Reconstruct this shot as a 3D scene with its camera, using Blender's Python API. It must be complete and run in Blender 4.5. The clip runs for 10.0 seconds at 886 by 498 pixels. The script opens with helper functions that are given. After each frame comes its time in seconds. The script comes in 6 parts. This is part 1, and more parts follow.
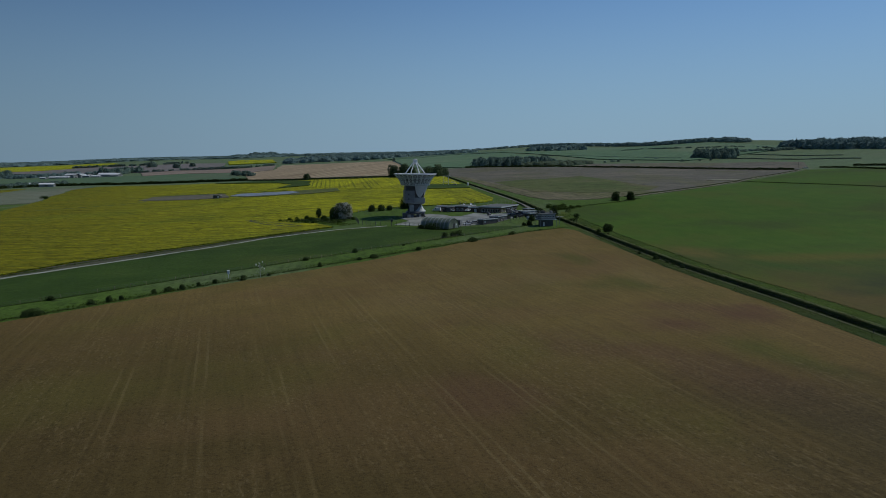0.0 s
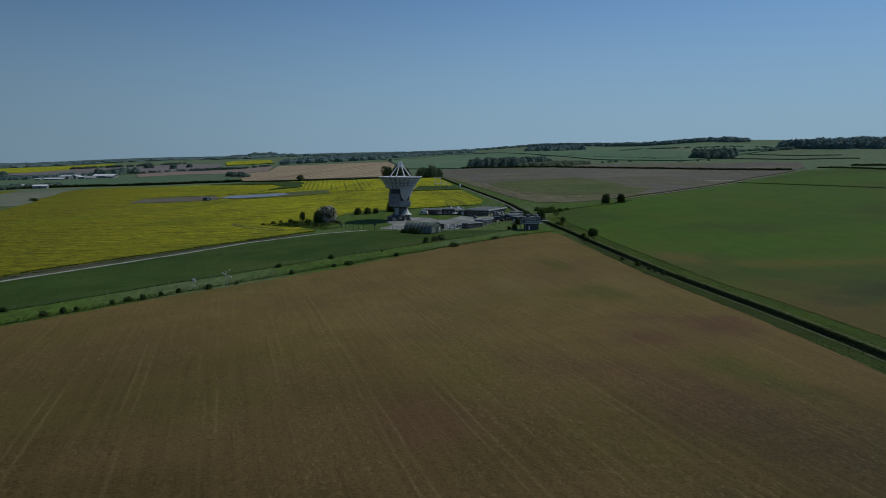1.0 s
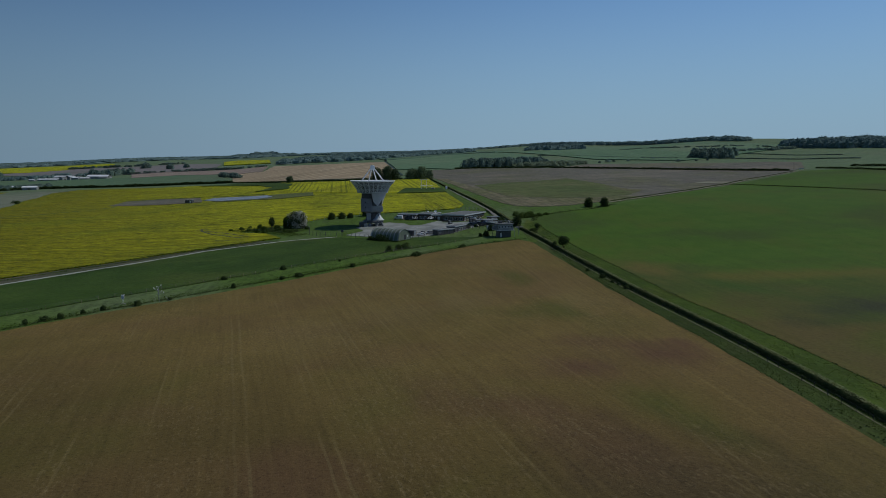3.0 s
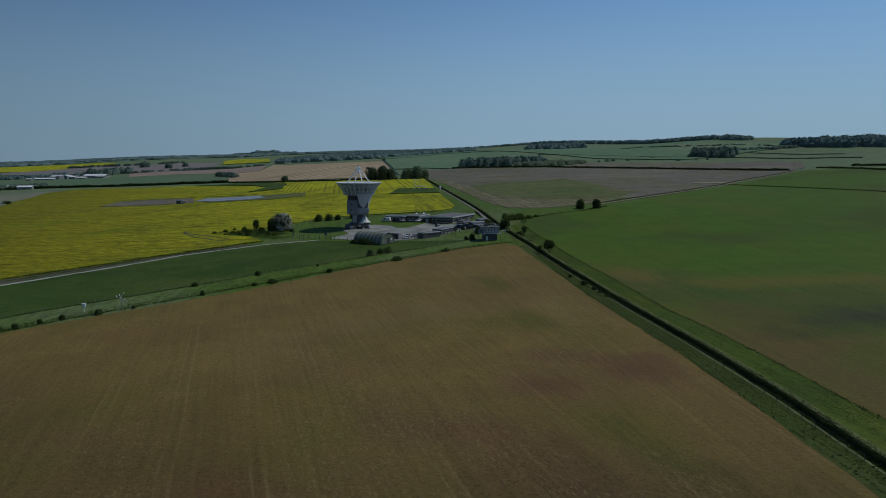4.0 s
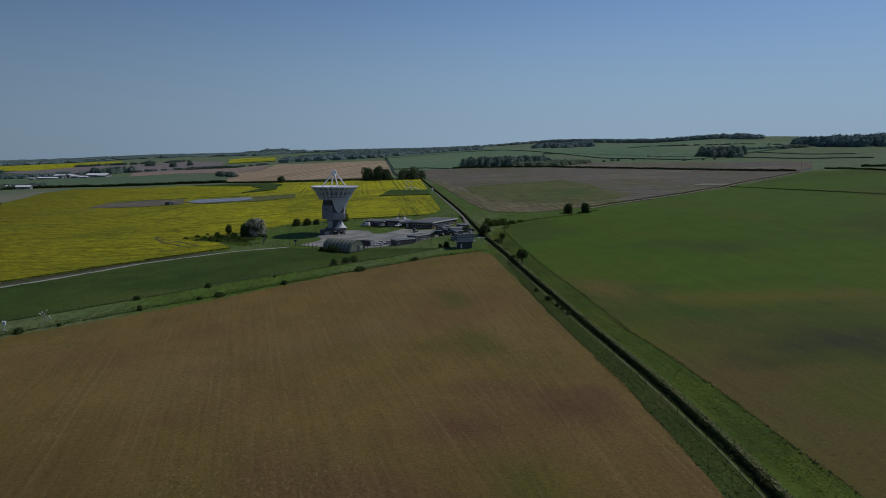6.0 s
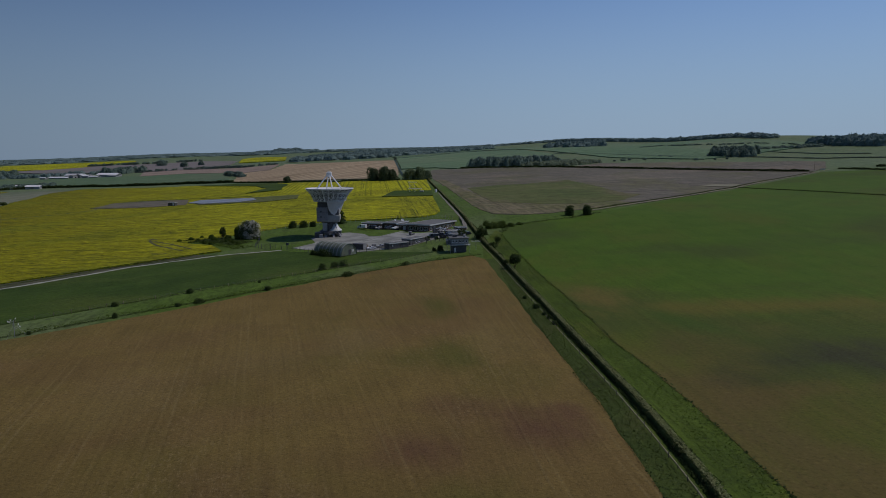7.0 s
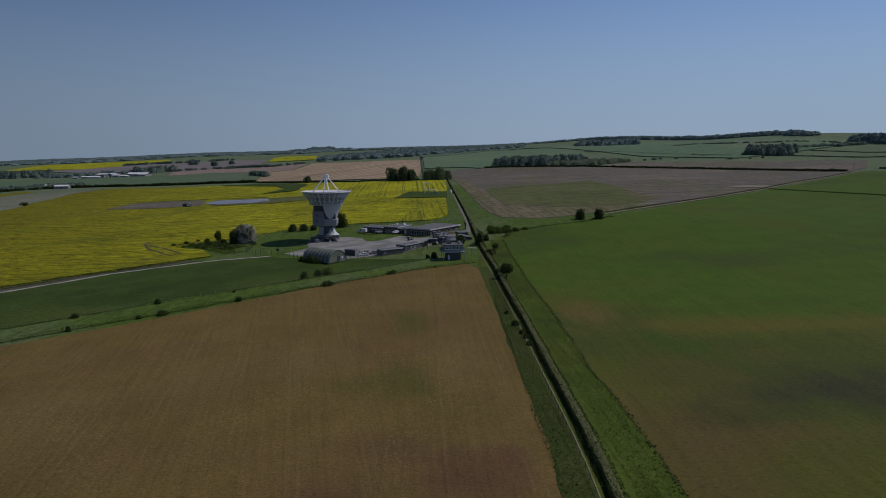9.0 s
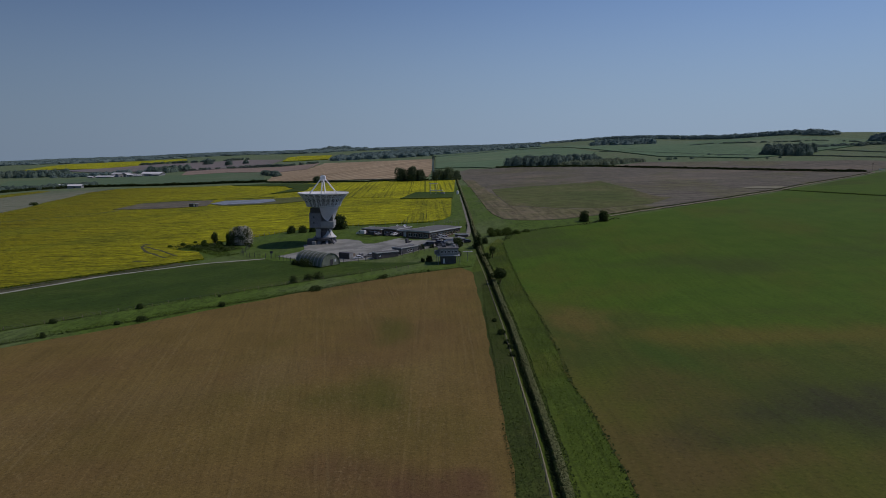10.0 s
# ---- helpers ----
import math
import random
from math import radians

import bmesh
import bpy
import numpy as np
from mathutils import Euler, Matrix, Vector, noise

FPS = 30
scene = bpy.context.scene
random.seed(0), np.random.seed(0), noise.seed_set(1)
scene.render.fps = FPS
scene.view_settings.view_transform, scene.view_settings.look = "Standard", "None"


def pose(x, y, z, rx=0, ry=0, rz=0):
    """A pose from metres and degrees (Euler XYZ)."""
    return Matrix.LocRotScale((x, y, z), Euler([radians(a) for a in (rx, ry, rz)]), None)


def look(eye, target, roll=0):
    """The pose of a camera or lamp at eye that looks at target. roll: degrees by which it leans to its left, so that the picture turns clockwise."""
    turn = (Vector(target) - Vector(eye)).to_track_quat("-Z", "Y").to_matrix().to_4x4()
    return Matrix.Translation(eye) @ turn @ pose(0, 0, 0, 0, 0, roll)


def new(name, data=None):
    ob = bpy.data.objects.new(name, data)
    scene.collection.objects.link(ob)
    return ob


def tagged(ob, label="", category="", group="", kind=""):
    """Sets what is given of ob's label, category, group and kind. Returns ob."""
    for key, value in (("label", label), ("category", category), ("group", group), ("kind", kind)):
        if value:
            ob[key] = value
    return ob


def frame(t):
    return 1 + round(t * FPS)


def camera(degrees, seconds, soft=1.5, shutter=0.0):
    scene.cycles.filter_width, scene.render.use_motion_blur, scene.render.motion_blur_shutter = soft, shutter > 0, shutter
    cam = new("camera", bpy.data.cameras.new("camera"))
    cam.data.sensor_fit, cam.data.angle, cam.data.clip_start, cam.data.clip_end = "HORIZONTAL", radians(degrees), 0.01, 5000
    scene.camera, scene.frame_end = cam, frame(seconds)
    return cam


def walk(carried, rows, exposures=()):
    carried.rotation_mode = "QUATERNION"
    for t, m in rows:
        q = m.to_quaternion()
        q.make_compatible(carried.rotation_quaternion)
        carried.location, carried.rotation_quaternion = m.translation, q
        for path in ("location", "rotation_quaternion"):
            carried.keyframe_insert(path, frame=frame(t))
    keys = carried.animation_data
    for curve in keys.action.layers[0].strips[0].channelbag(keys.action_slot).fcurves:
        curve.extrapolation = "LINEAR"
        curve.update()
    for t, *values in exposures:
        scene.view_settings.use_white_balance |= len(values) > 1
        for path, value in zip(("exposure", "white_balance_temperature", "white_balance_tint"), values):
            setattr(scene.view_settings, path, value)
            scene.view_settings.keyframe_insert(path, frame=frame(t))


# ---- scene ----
cam = camera(64.0, 10.0, soft=0.9)
PATH = [
    (0, (-1.83, 0.39, 31.94), (-1.83, 99.64, 19.69), -0.0),
    (0.5, (2.69, 3.92, 32.72), (2.49, 103.17, 20.47), -0.1),
    (1, (7.27, 7.12, 33.49), (6.97, 106.37, 21.19), -0.1),
    (1.5, (11.75, 10.17, 34.25), (11.30, 109.42, 21.90), -0.2),
    (2, (16.39, 13.43, 34.96), (15.74, 112.68, 22.56), -0.2),
    (2.5, (20.73, 16.87, 35.56), (19.78, 116.07, 23.11), -0.2),
    (4, (33.51, 27.84, 37.74), (31.81, 126.99, 24.99), -0.2),
    (4.5, (37.93, 31.60, 38.39), (35.88, 130.75, 25.49), -0.2),
    (5, (42.33, 35.38, 39.09), (39.98, 134.53, 26.14), -0.2),
    (5.5, (46.75, 39.09, 39.73), (43.90, 138.24, 26.73), -0.2),
    (7, (59.75, 50.09, 41.63), (54.15, 149.04, 28.43), -0.2),
    (7.5, (64.11, 54.16, 42.00), (57.31, 153.01, 28.75), -0.3),
    (8, (68.35, 58.57, 42.46), (60.15, 157.37, 29.16), -0.3),
    (8.5, (72.41, 62.58, 42.88), (62.96, 161.23, 29.53), -0.3),
    (9, (76.46, 66.65, 43.28), (65.71, 165.15, 29.83), -0.3),
    (9.5, (80.56, 70.70, 43.66), (68.61, 169.05, 30.16), -0.3),
    (10, (84.55, 74.73, 43.99), (71.35, 172.93, 30.44), -0.3),
]
walk(cam, [(t, look(eye, target, roll)) for t, eye, target, roll in PATH], [(0.0, -0.7, 6480, 6), (4.8, -0.69, 6480, 6), (5.6, -0.69, 6640, 12), (7.0, -0.7, 6770, 18), (8.3, -0.7, 6850, 21), (10.0, -0.7, 6850, 21)])

# ---- light ----
SUN_AZ, SUN_EL = math.atan2(17, 6), radians(52)
world = bpy.data.worlds.new("world")
scene.world = world
world.use_nodes = True
wt = world.node_tree
sky = wt.nodes.new("ShaderNodeTexSky")
sky.sky_type = "NISHITA"
sky.sun_disc = False
sky.sun_elevation, sky.sun_rotation = SUN_EL, SUN_AZ
sky.altitude = 300
sky.air_density, sky.dust_density, sky.ozone_density = 1.0, 0.15, 5.0
tint = wt.nodes.new("ShaderNodeMix")
tint.data_type, tint.blend_type = "RGBA", "MULTIPLY"
tint.inputs[0].default_value = 1.0
tint.inputs[7].default_value = (0.8, 0.98, 1.16, 1)
wt.links.new(sky.outputs[0], tint.inputs[6])
# summer haze thickening evenly towards the horizon all round
way = wt.nodes.new("ShaderNodeTexCoord")
up = wt.nodes.new("ShaderNodeSeparateXYZ")
wt.links.new(way.outputs["Generated"], up.inputs[0])
thick = wt.nodes.new("ShaderNodeMapRange")
thick.interpolation_type = "SMOOTHSTEP"
thick.inputs[1].default_value, thick.inputs[2].default_value, thick.inputs[3].default_value, thick.inputs[4].default_value = -0.02, 0.3, 0.92, 0.0
wt.links.new(up.outputs[2], thick.inputs[0])
haze = wt.nodes.new("ShaderNodeMix")
haze.data_type = "RGBA"
haze.inputs[7].default_value = (3.3, 5.05, 7.0, 1)
wt.links.new(thick.outputs[0], haze.inputs[0])
wt.links.new(tint.outputs[2], haze.inputs[6])
# the sky is brighter on the sun's side than away from it
side = wt.nodes.new("ShaderNodeVectorMath")
side.operation = "DOT_PRODUCT"
side.inputs[1].default_value = (math.sin(SUN_AZ), math.cos(SUN_AZ), 0)
wt.links.new(way.outputs["Generated"], side.inputs[0])
glow = wt.nodes.new("ShaderNodeMapRange")
glow.interpolation_type = "SMOOTHSTEP"
glow.inputs[1].default_value, glow.inputs[2].default_value, glow.inputs[3].default_value, glow.inputs[4].default_value = -0.6, 0.6, 0.58, 1.0
wt.links.new(side.outputs["Value"], glow.inputs[0])
dim = wt.nodes.new("ShaderNodeVectorMath")
dim.operation = "SCALE"
wt.links.new(haze.outputs[2], dim.inputs[0])
wt.links.new(glow.outputs[0], dim.inputs["Scale"])
wt.links.new(dim.outputs[0], wt.nodes["Background"].inputs[0])
wt.nodes["Background"].inputs[1].default_value = 0.11
sun_dir = Vector((math.sin(SUN_AZ) * math.cos(SUN_EL), math.cos(SUN_AZ) * math.cos(SUN_EL), math.sin(SUN_EL)))
sun = new("sun", bpy.data.lights.new("sun", "SUN"))
sun.data.energy, sun.data.angle, sun.data.color = 3.15, radians(0.5), (1.0, 0.95, 0.87)
sun.matrix_world = look(sun_dir * 500, (0, 0, 0))


# ---- materials ----
def shader(name):
    m = bpy.data.materials.new(name)
    m.use_nodes = True
    return m, m.node_tree, m.node_tree.nodes["Principled BSDF"]


def mix(nt, a, b, fac):
    n = nt.nodes.new("ShaderNodeMix")
    n.data_type = "RGBA"
    for sock, v in ((n.inputs[0], fac), (n.inputs[6], a), (n.inputs[7], b)):
        if isinstance(v, bpy.types.NodeSocket):
            nt.links.new(v, sock)
        elif isinstance(v, tuple):
            sock.default_value = (*v, 1)
        else:
            sock.default_value = v
    return n.outputs[2]


def calc(nt, op, a, b=0.0, c=0.0):
    n = nt.nodes.new("ShaderNodeMath")
    n.operation = op
    for sock, v in zip(n.inputs, (a, b, c)):
        if isinstance(v, bpy.types.NodeSocket):
            nt.links.new(v, sock)
        else:
            sock.default_value = v
    return n.outputs[0]


def ramp(nt, fac, lo, hi):
    n = nt.nodes.new("ShaderNodeMapRange")
    n.interpolation_type = "SMOOTHSTEP"
    nt.links.new(fac, n.inputs[0])
    n.inputs[1].default_value, n.inputs[2].default_value = lo, hi
    return n.outputs[0]


def place(nt, turn=0.0, stretch=(1, 1, 1)):
    """World position, turned about z by degrees, then stretched."""
    g = nt.nodes.new("ShaderNodeNewGeometry")
    m = nt.nodes.new("ShaderNodeMapping")
    m.vector_type = "TEXTURE"
    m.inputs["Rotation"].default_value = (0, 0, -radians(turn))
    m.inputs["Scale"].default_value = tuple(1 / k for k in stretch)
    nt.links.new(g.outputs["Position"], m.inputs[0])
    return m.outputs[0]


def grain(nt, vec, size, detail=4.0, rough=0.6):
    """Noise of features about size metres across."""
    n = nt.nodes.new("ShaderNodeTexNoise")
    n.inputs["Scale"].default_value = 1.0 / size
    n.inputs["Detail"].default_value, n.inputs["Roughness"].default_value = detail, rough
    nt.links.new(vec, n.inputs["Vector"])
    return n.outputs["Fac"]


def bump(nt, bsdf, height, strength, distance):
    n = nt.nodes.new("ShaderNodeBump")
    n.inputs["Strength"].default_value, n.inputs["Distance"].default_value = strength, distance
    nt.links.new(height, n.inputs["Height"])
    nt.links.new(n.outputs[0], bsdf.inputs["Normal"])


def plain(name, c1, c2, size=0.6, rough=0.8, metal=0.0, fine=0.08, rel=0.02):
    """A surface of two close colours, mottled at two scales, with slight relief."""
    m, nt, b = shader(name)
    v = place(nt)
    big, small = grain(nt, v, size), grain(nt, v, fine)
    col = mix(nt, c1, c2, ramp(nt, big, 0.35, 0.65))
    col = mix(nt, col, tuple(0.8 * x for x in c2), calc(nt, "MULTIPLY", ramp(nt, small, 0.5, 0.75), 0.5))
    nt.links.new(col, b.inputs["Base Color"])
    b.inputs["Roughness"].default_value, b.inputs["Metallic"].default_value = rough, metal
    if rel:
        bump(nt, b, small, 0.4, rel)
    return m


def times(nt, col, k):
    n = nt.nodes.new("ShaderNodeVectorMath")
    n.operation = "SCALE"
    nt.links.new(col, n.inputs[0])
    n.inputs["Scale"].default_value = k
    return n.outputs[0]


def crop(name, c1, c2, patch=(), patch_size=60.0, turn=0.0, row=0.0, row_col=None, row_amt=0.5, tram=0.0, tram_col=(0.05, 0.06, 0.02),
         tram_w=0.06, fine=1.2, streak=4.0, streak_amt=0.5, rough=0.9, rel=0.25, patch_amt=0.8, speck=0.6, near=None, ratio=0.03, dark=0.6, row_lo=-0.2,
         blots=(), fleck=None, tram_amt=0.85, clump=None, head=None):
    """A field: two mottled colours, slow patches, drill rows and wheel tracks along one direction. near: (colour, y
    where it is full, y where it ends, slant in x, unevenness in metres).
    blots: single patches of weed, thin crop, wet soil or darkening put into the colour (x, y, half width, half length,
    heading, colour, strength). fleck: pale straw (colour, strength). clump: (size, strength, width to length) of denser
    tufts.
    head: a headland worked in another direction where x + slope * y passes a limit (slope, limit, heading)."""
    m, nt, b = shader(name)
    v = place(nt)
    if head:
        xy = nt.nodes.new("ShaderNodeSeparateXYZ")
        nt.links.new(v, xy.inputs[0])
        inside = calc(nt, "GREATER_THAN", calc(nt, "ADD", xy.outputs[0], calc(nt, "MULTIPLY", xy.outputs[1], head[0])), head[1])

    def lay(stretch=(1, 1, 1)):
        return mix(nt, place(nt, turn, stretch), place(nt, head[2], stretch), inside) if head else place(nt, turn, stretch)

    sp = nt.nodes.new("ShaderNodeSeparateXYZ")
    nt.links.new(lay(), sp.inputs[0])
    col = mix(nt, c1, c2, ramp(nt, grain(nt, v, 14.0, 6.0), 0.35, 0.65))
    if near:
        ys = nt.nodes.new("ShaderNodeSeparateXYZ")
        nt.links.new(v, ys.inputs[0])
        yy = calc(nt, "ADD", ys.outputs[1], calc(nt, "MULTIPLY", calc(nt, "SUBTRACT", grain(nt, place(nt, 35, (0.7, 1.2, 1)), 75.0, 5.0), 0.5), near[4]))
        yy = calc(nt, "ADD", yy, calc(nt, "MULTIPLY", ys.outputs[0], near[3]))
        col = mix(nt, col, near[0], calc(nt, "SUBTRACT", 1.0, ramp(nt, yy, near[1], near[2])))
    for k, pc in enumerate(patch):
        pv = place(nt, 20 + 50 * k, (1, 0.55, 1))
        col = mix(nt, col, pc, calc(nt, "MULTIPLY", ramp(nt, grain(nt, pv, patch_size * (1 + 0.4 * k), 4.0), 0.47, 0.66), patch_amt))
    if blots:
        ragged = calc(nt, "MULTIPLY", calc(nt, "SUBTRACT", grain(nt, lay((1, 0.5, 1)), 14.0, 6.0, 0.65), 0.5), 3.0)
    for bx, by, ba, bl, heading, bc, strength in blots:
        g = nt.nodes.new("ShaderNodeNewGeometry")
        mp = nt.nodes.new("ShaderNodeMapping")
        mp.vector_type = "TEXTURE"
        mp.inputs["Location"].default_value, mp.inputs["Rotation"].default_value, mp.inputs["Scale"].default_value = (bx, by, 0), (0, 0, -radians(heading)), (ba, bl, 500)
        nt.links.new(g.outputs["Position"], mp.inputs[0])
        far = nt.nodes.new("ShaderNodeVectorMath")
        far.operation = "LENGTH"
        nt.links.new(mp.outputs[0], far.inputs[0])
        d = calc(nt, "ADD", far.outputs["Value"], ragged)
        col = mix(nt, col, bc, calc(nt, "MULTIPLY", calc(nt, "SUBTRACT", 1.0, ramp(nt, d, 0.0, 1.6)), strength))
    along_v = lay((1, ratio, 1))
    st = grain(nt, along_v, streak * 0.5, 5.0, 0.7)
    col = mix(nt, col, times(nt, col, dark), calc(nt, "MULTIPLY", ramp(nt, st, 0.48, 0.66), streak_amt))
    col = mix(nt, col, times(nt, col, 1.3), calc(nt, "MULTIPLY", calc(nt, "SUBTRACT", 1.0, ramp(nt, st, 0.32, 0.45)), streak_amt))
    wob = calc(nt, "MULTIPLY", calc(nt, "SUBTRACT", grain(nt, v, 25.0, 3.0), 0.5), 1.2)
    u = calc(nt, "ADD", sp.outputs[0], wob)
    if row:
        w = calc(nt, "SINE", calc(nt, "MULTIPLY", u, 2 * math.pi / row))
        amt = calc(nt, "MULTIPLY", ramp(nt, w, row_lo, 0.95), calc(nt, "MULTIPLY", ramp(nt, grain(nt, along_v, 9.0, 3.0), 0.35, 0.7), row_amt))
        col = mix(nt, col, row_col or tuple(0.7 * x for x in c1), amt)
    if tram:
        f = calc(nt, "ABSOLUTE", calc(nt, "SUBTRACT", calc(nt, "FRACT", calc(nt, "DIVIDE", u, tram)), 0.5))
        gap = calc(nt, "ABSOLUTE", calc(nt, "SUBTRACT", f, 0.9 / tram))
        amt = calc(nt, "SUBTRACT", 1.0, ramp(nt, gap, tram_w * 0.4, tram_w))
        amt = calc(nt, "MULTIPLY", amt, ramp(nt, grain(nt, lay((1, 0.25, 1)), 9.0, 4.0), 0.42, 0.64))
        col = mix(nt, col, tram_col, calc(nt, "MULTIPLY", amt, tram_amt))
    small = grain(nt, v, fine, 5.0, 0.75)
    if clump:
        tuft = grain(nt, lay((1, clump[2], 1)), clump[0], 3.0, 0.75)
        col = mix(nt, col, times(nt, col, 0.4), calc(nt, "MULTIPLY", ramp(nt, tuft, 0.5, 0.66), clump[1]))
        col = mix(nt, col, times(nt, col, 1.45), calc(nt, "MULTIPLY", calc(nt, "SUBTRACT", 1.0, ramp(nt, tuft, 0.34, 0.48)), clump[1]))
    if fleck:
        straw = calc(nt, "MULTIPLY", ramp(nt, grain(nt, lay((1, 0.35, 1)), 0.5, 3.0, 0.7), 0.52, 0.68), ramp(nt, grain(nt, lay((1, 0.4, 1)), 16.0, 5.0, 0.6), 0.42, 0.62))
        col = mix(nt, col, fleck[0], calc(nt, "MULTIPLY", straw, fleck[1]))
    col = mix(nt, col, times(nt, col, 0.45), calc(nt, "MULTIPLY", ramp(nt, small, 0.5, 0.68), speck))
    col = mix(nt, col, times(nt, col, 1.5), calc(nt, "MULTIPLY", calc(nt, "SUBTRACT", 1.0, ramp(nt, small, 0.32, 0.46)), speck))
    nt.links.new(col, b.inputs["Base Color"])
    b.inputs["Roughness"].default_value = rough
    b.inputs["Specular IOR Level"].default_value = 0.1
    bump(nt, b, small, 0.6, rel)
    return m


def leaves(name, c1, c2, c3=None):
    """Foliage: each leaf clump takes its own shade."""
    m, nt, b = shader(name)
    g = nt.nodes.new("ShaderNodeNewGeometry")
    col = mix(nt, c1, c2, g.outputs["Random Per Island"])
    if c3:
        col = mix(nt, col, c3, calc(nt, "GREATER_THAN", grain(nt, place(nt), 2.4, 5.0, 0.8), 0.5))
    nt.links.new(col, b.inputs["Base Color"])
    b.inputs["Roughness"].default_value = 0.7
    b.inputs["Specular IOR Level"].default_value = 0.03
    tr = nt.nodes.new("ShaderNodeBsdfTranslucent")
    nt.links.new(col, tr.inputs[0])
    ms = nt.nodes.new("ShaderNodeMixShader")
    ms.inputs[0].default_value = 0.38
    nt.links.new(b.outputs[0], ms.inputs[1])
    nt.links.new(tr.outputs[0], ms.inputs[2])
    nt.links.new(ms.outputs[0], nt.nodes["Material Output"].inputs[0])
    return m


def glass(name, tint):
    m, nt, b = shader(name)
    b.inputs["Base Color"].default_value = (*tint, 1)
    b.inputs["Roughness"].default_value = 0.06
    b.inputs["Specular IOR Level"].default_value = 0.6
    return m


ROWS_HEDGE, ROWS_TRACK = -8.9, 43.0
# Base greens carry distance haze; the near colour is the lush grass itself.
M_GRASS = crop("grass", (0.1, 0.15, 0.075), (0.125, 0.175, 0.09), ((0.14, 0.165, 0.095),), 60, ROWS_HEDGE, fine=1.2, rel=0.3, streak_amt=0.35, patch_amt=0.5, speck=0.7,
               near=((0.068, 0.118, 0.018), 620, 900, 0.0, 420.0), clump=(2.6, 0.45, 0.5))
ROWS_BROWN = -17.4
WEEDY, DAMP, THIN = (0.084, 0.084, 0.017), (0.108, 0.06, 0.031), (0.172, 0.128, 0.046)
# near: reddish foreground soil, with the lens's edge darkening mixed into its colour.
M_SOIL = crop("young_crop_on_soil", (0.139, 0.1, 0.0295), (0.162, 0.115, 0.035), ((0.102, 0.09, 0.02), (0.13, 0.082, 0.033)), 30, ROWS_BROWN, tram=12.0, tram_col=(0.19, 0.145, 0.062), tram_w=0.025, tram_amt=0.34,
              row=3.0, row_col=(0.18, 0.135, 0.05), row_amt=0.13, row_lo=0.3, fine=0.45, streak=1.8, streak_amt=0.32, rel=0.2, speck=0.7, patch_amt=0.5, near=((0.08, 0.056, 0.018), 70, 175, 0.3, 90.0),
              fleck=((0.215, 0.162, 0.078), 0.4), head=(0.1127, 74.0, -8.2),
              blots=((47, 257, 5, 15, -12, WEEDY, 0.8), (53, 208, 6, 14, -17, WEEDY, 0.8), (44, 204, 12, 9, 40, WEEDY, 0.7), (60, 134, 5, 11, -20, WEEDY, 0.8), (64, 122, 4, 8, -20, WEEDY, 0.7), (50, 154, 9, 7, 20, DAMP, 0.9),
                     # The wide (62, 86) blot puts the lens's corner darkening into the soil colour.
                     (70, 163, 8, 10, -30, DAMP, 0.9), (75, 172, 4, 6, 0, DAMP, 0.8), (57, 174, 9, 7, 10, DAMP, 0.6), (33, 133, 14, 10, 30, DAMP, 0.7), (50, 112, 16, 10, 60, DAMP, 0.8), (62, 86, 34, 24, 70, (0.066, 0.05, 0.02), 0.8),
                     (28, 220, 16, 8, 70, THIN, 0.6), (12, 205, 11, 14, -17, THIN, 0.5), (62, 225, 8, 16, -9, THIN, 0.5), (-10, 178, 10, 16, -17, THIN, 0.45), (5, 107, 10, 8, 30, DAMP, 0.6)))
M_MEADOW = crop("meadow", (0.034, 0.066, 0.0095), (0.045, 0.081, 0.0125), ((0.026, 0.053, 0.0085), (0.062, 0.09, 0.016)), 30, ROWS_TRACK, fine=1.3, rel=0.3, streak_amt=0.45, speck=0.75)
M_VERGE = crop("verge_grass", (0.057, 0.094, 0.0115), (0.071, 0.112, 0.0145), ((0.085, 0.107, 0.015), (0.04, 0.066, 0.0105)), 18, ROWS_HEDGE, fine=0.7, rel=0.25, streak=1.6, streak_amt=0.6, speck=0.7, dark=0.55)
M_BANK = crop("bank_grass", (0.044, 0.069, 0.0125), (0.053, 0.08, 0.0155), ((0.06, 0.073, 0.02), (0.034, 0.055, 0.011)), 10, ROWS_HEDGE, fine=0.7, rel=0.25, streak=1.6, streak_amt=0.6, speck=0.8, dark=0.55)
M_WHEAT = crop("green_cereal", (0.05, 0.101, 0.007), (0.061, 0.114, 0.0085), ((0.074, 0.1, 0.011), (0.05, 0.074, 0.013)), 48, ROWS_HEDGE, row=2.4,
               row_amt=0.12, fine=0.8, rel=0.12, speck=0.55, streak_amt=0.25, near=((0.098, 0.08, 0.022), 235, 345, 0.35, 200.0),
               blots=((97, 268, 10, 17, -12, (0.125, 0.1, 0.026), 0.95), (142, 262, 9, 46, 80, (0.108, 0.1, 0.018), 0.9), (113, 244, 6, 20, -35, (0.048, 0.084, 0.012), 1.0), (140, 211, 11, 28, 62, (0.042, 0.046, 0.02), 1.0),
                      (105, 218, 7, 12, -8, (0.08, 0.066, 0.02), 0.5), (108, 165, 9, 20, -8, (0.105, 0.075, 0.03), 0.5), (170, 250, 10, 20, 60, (0.1, 0.09, 0.02), 0.5)))
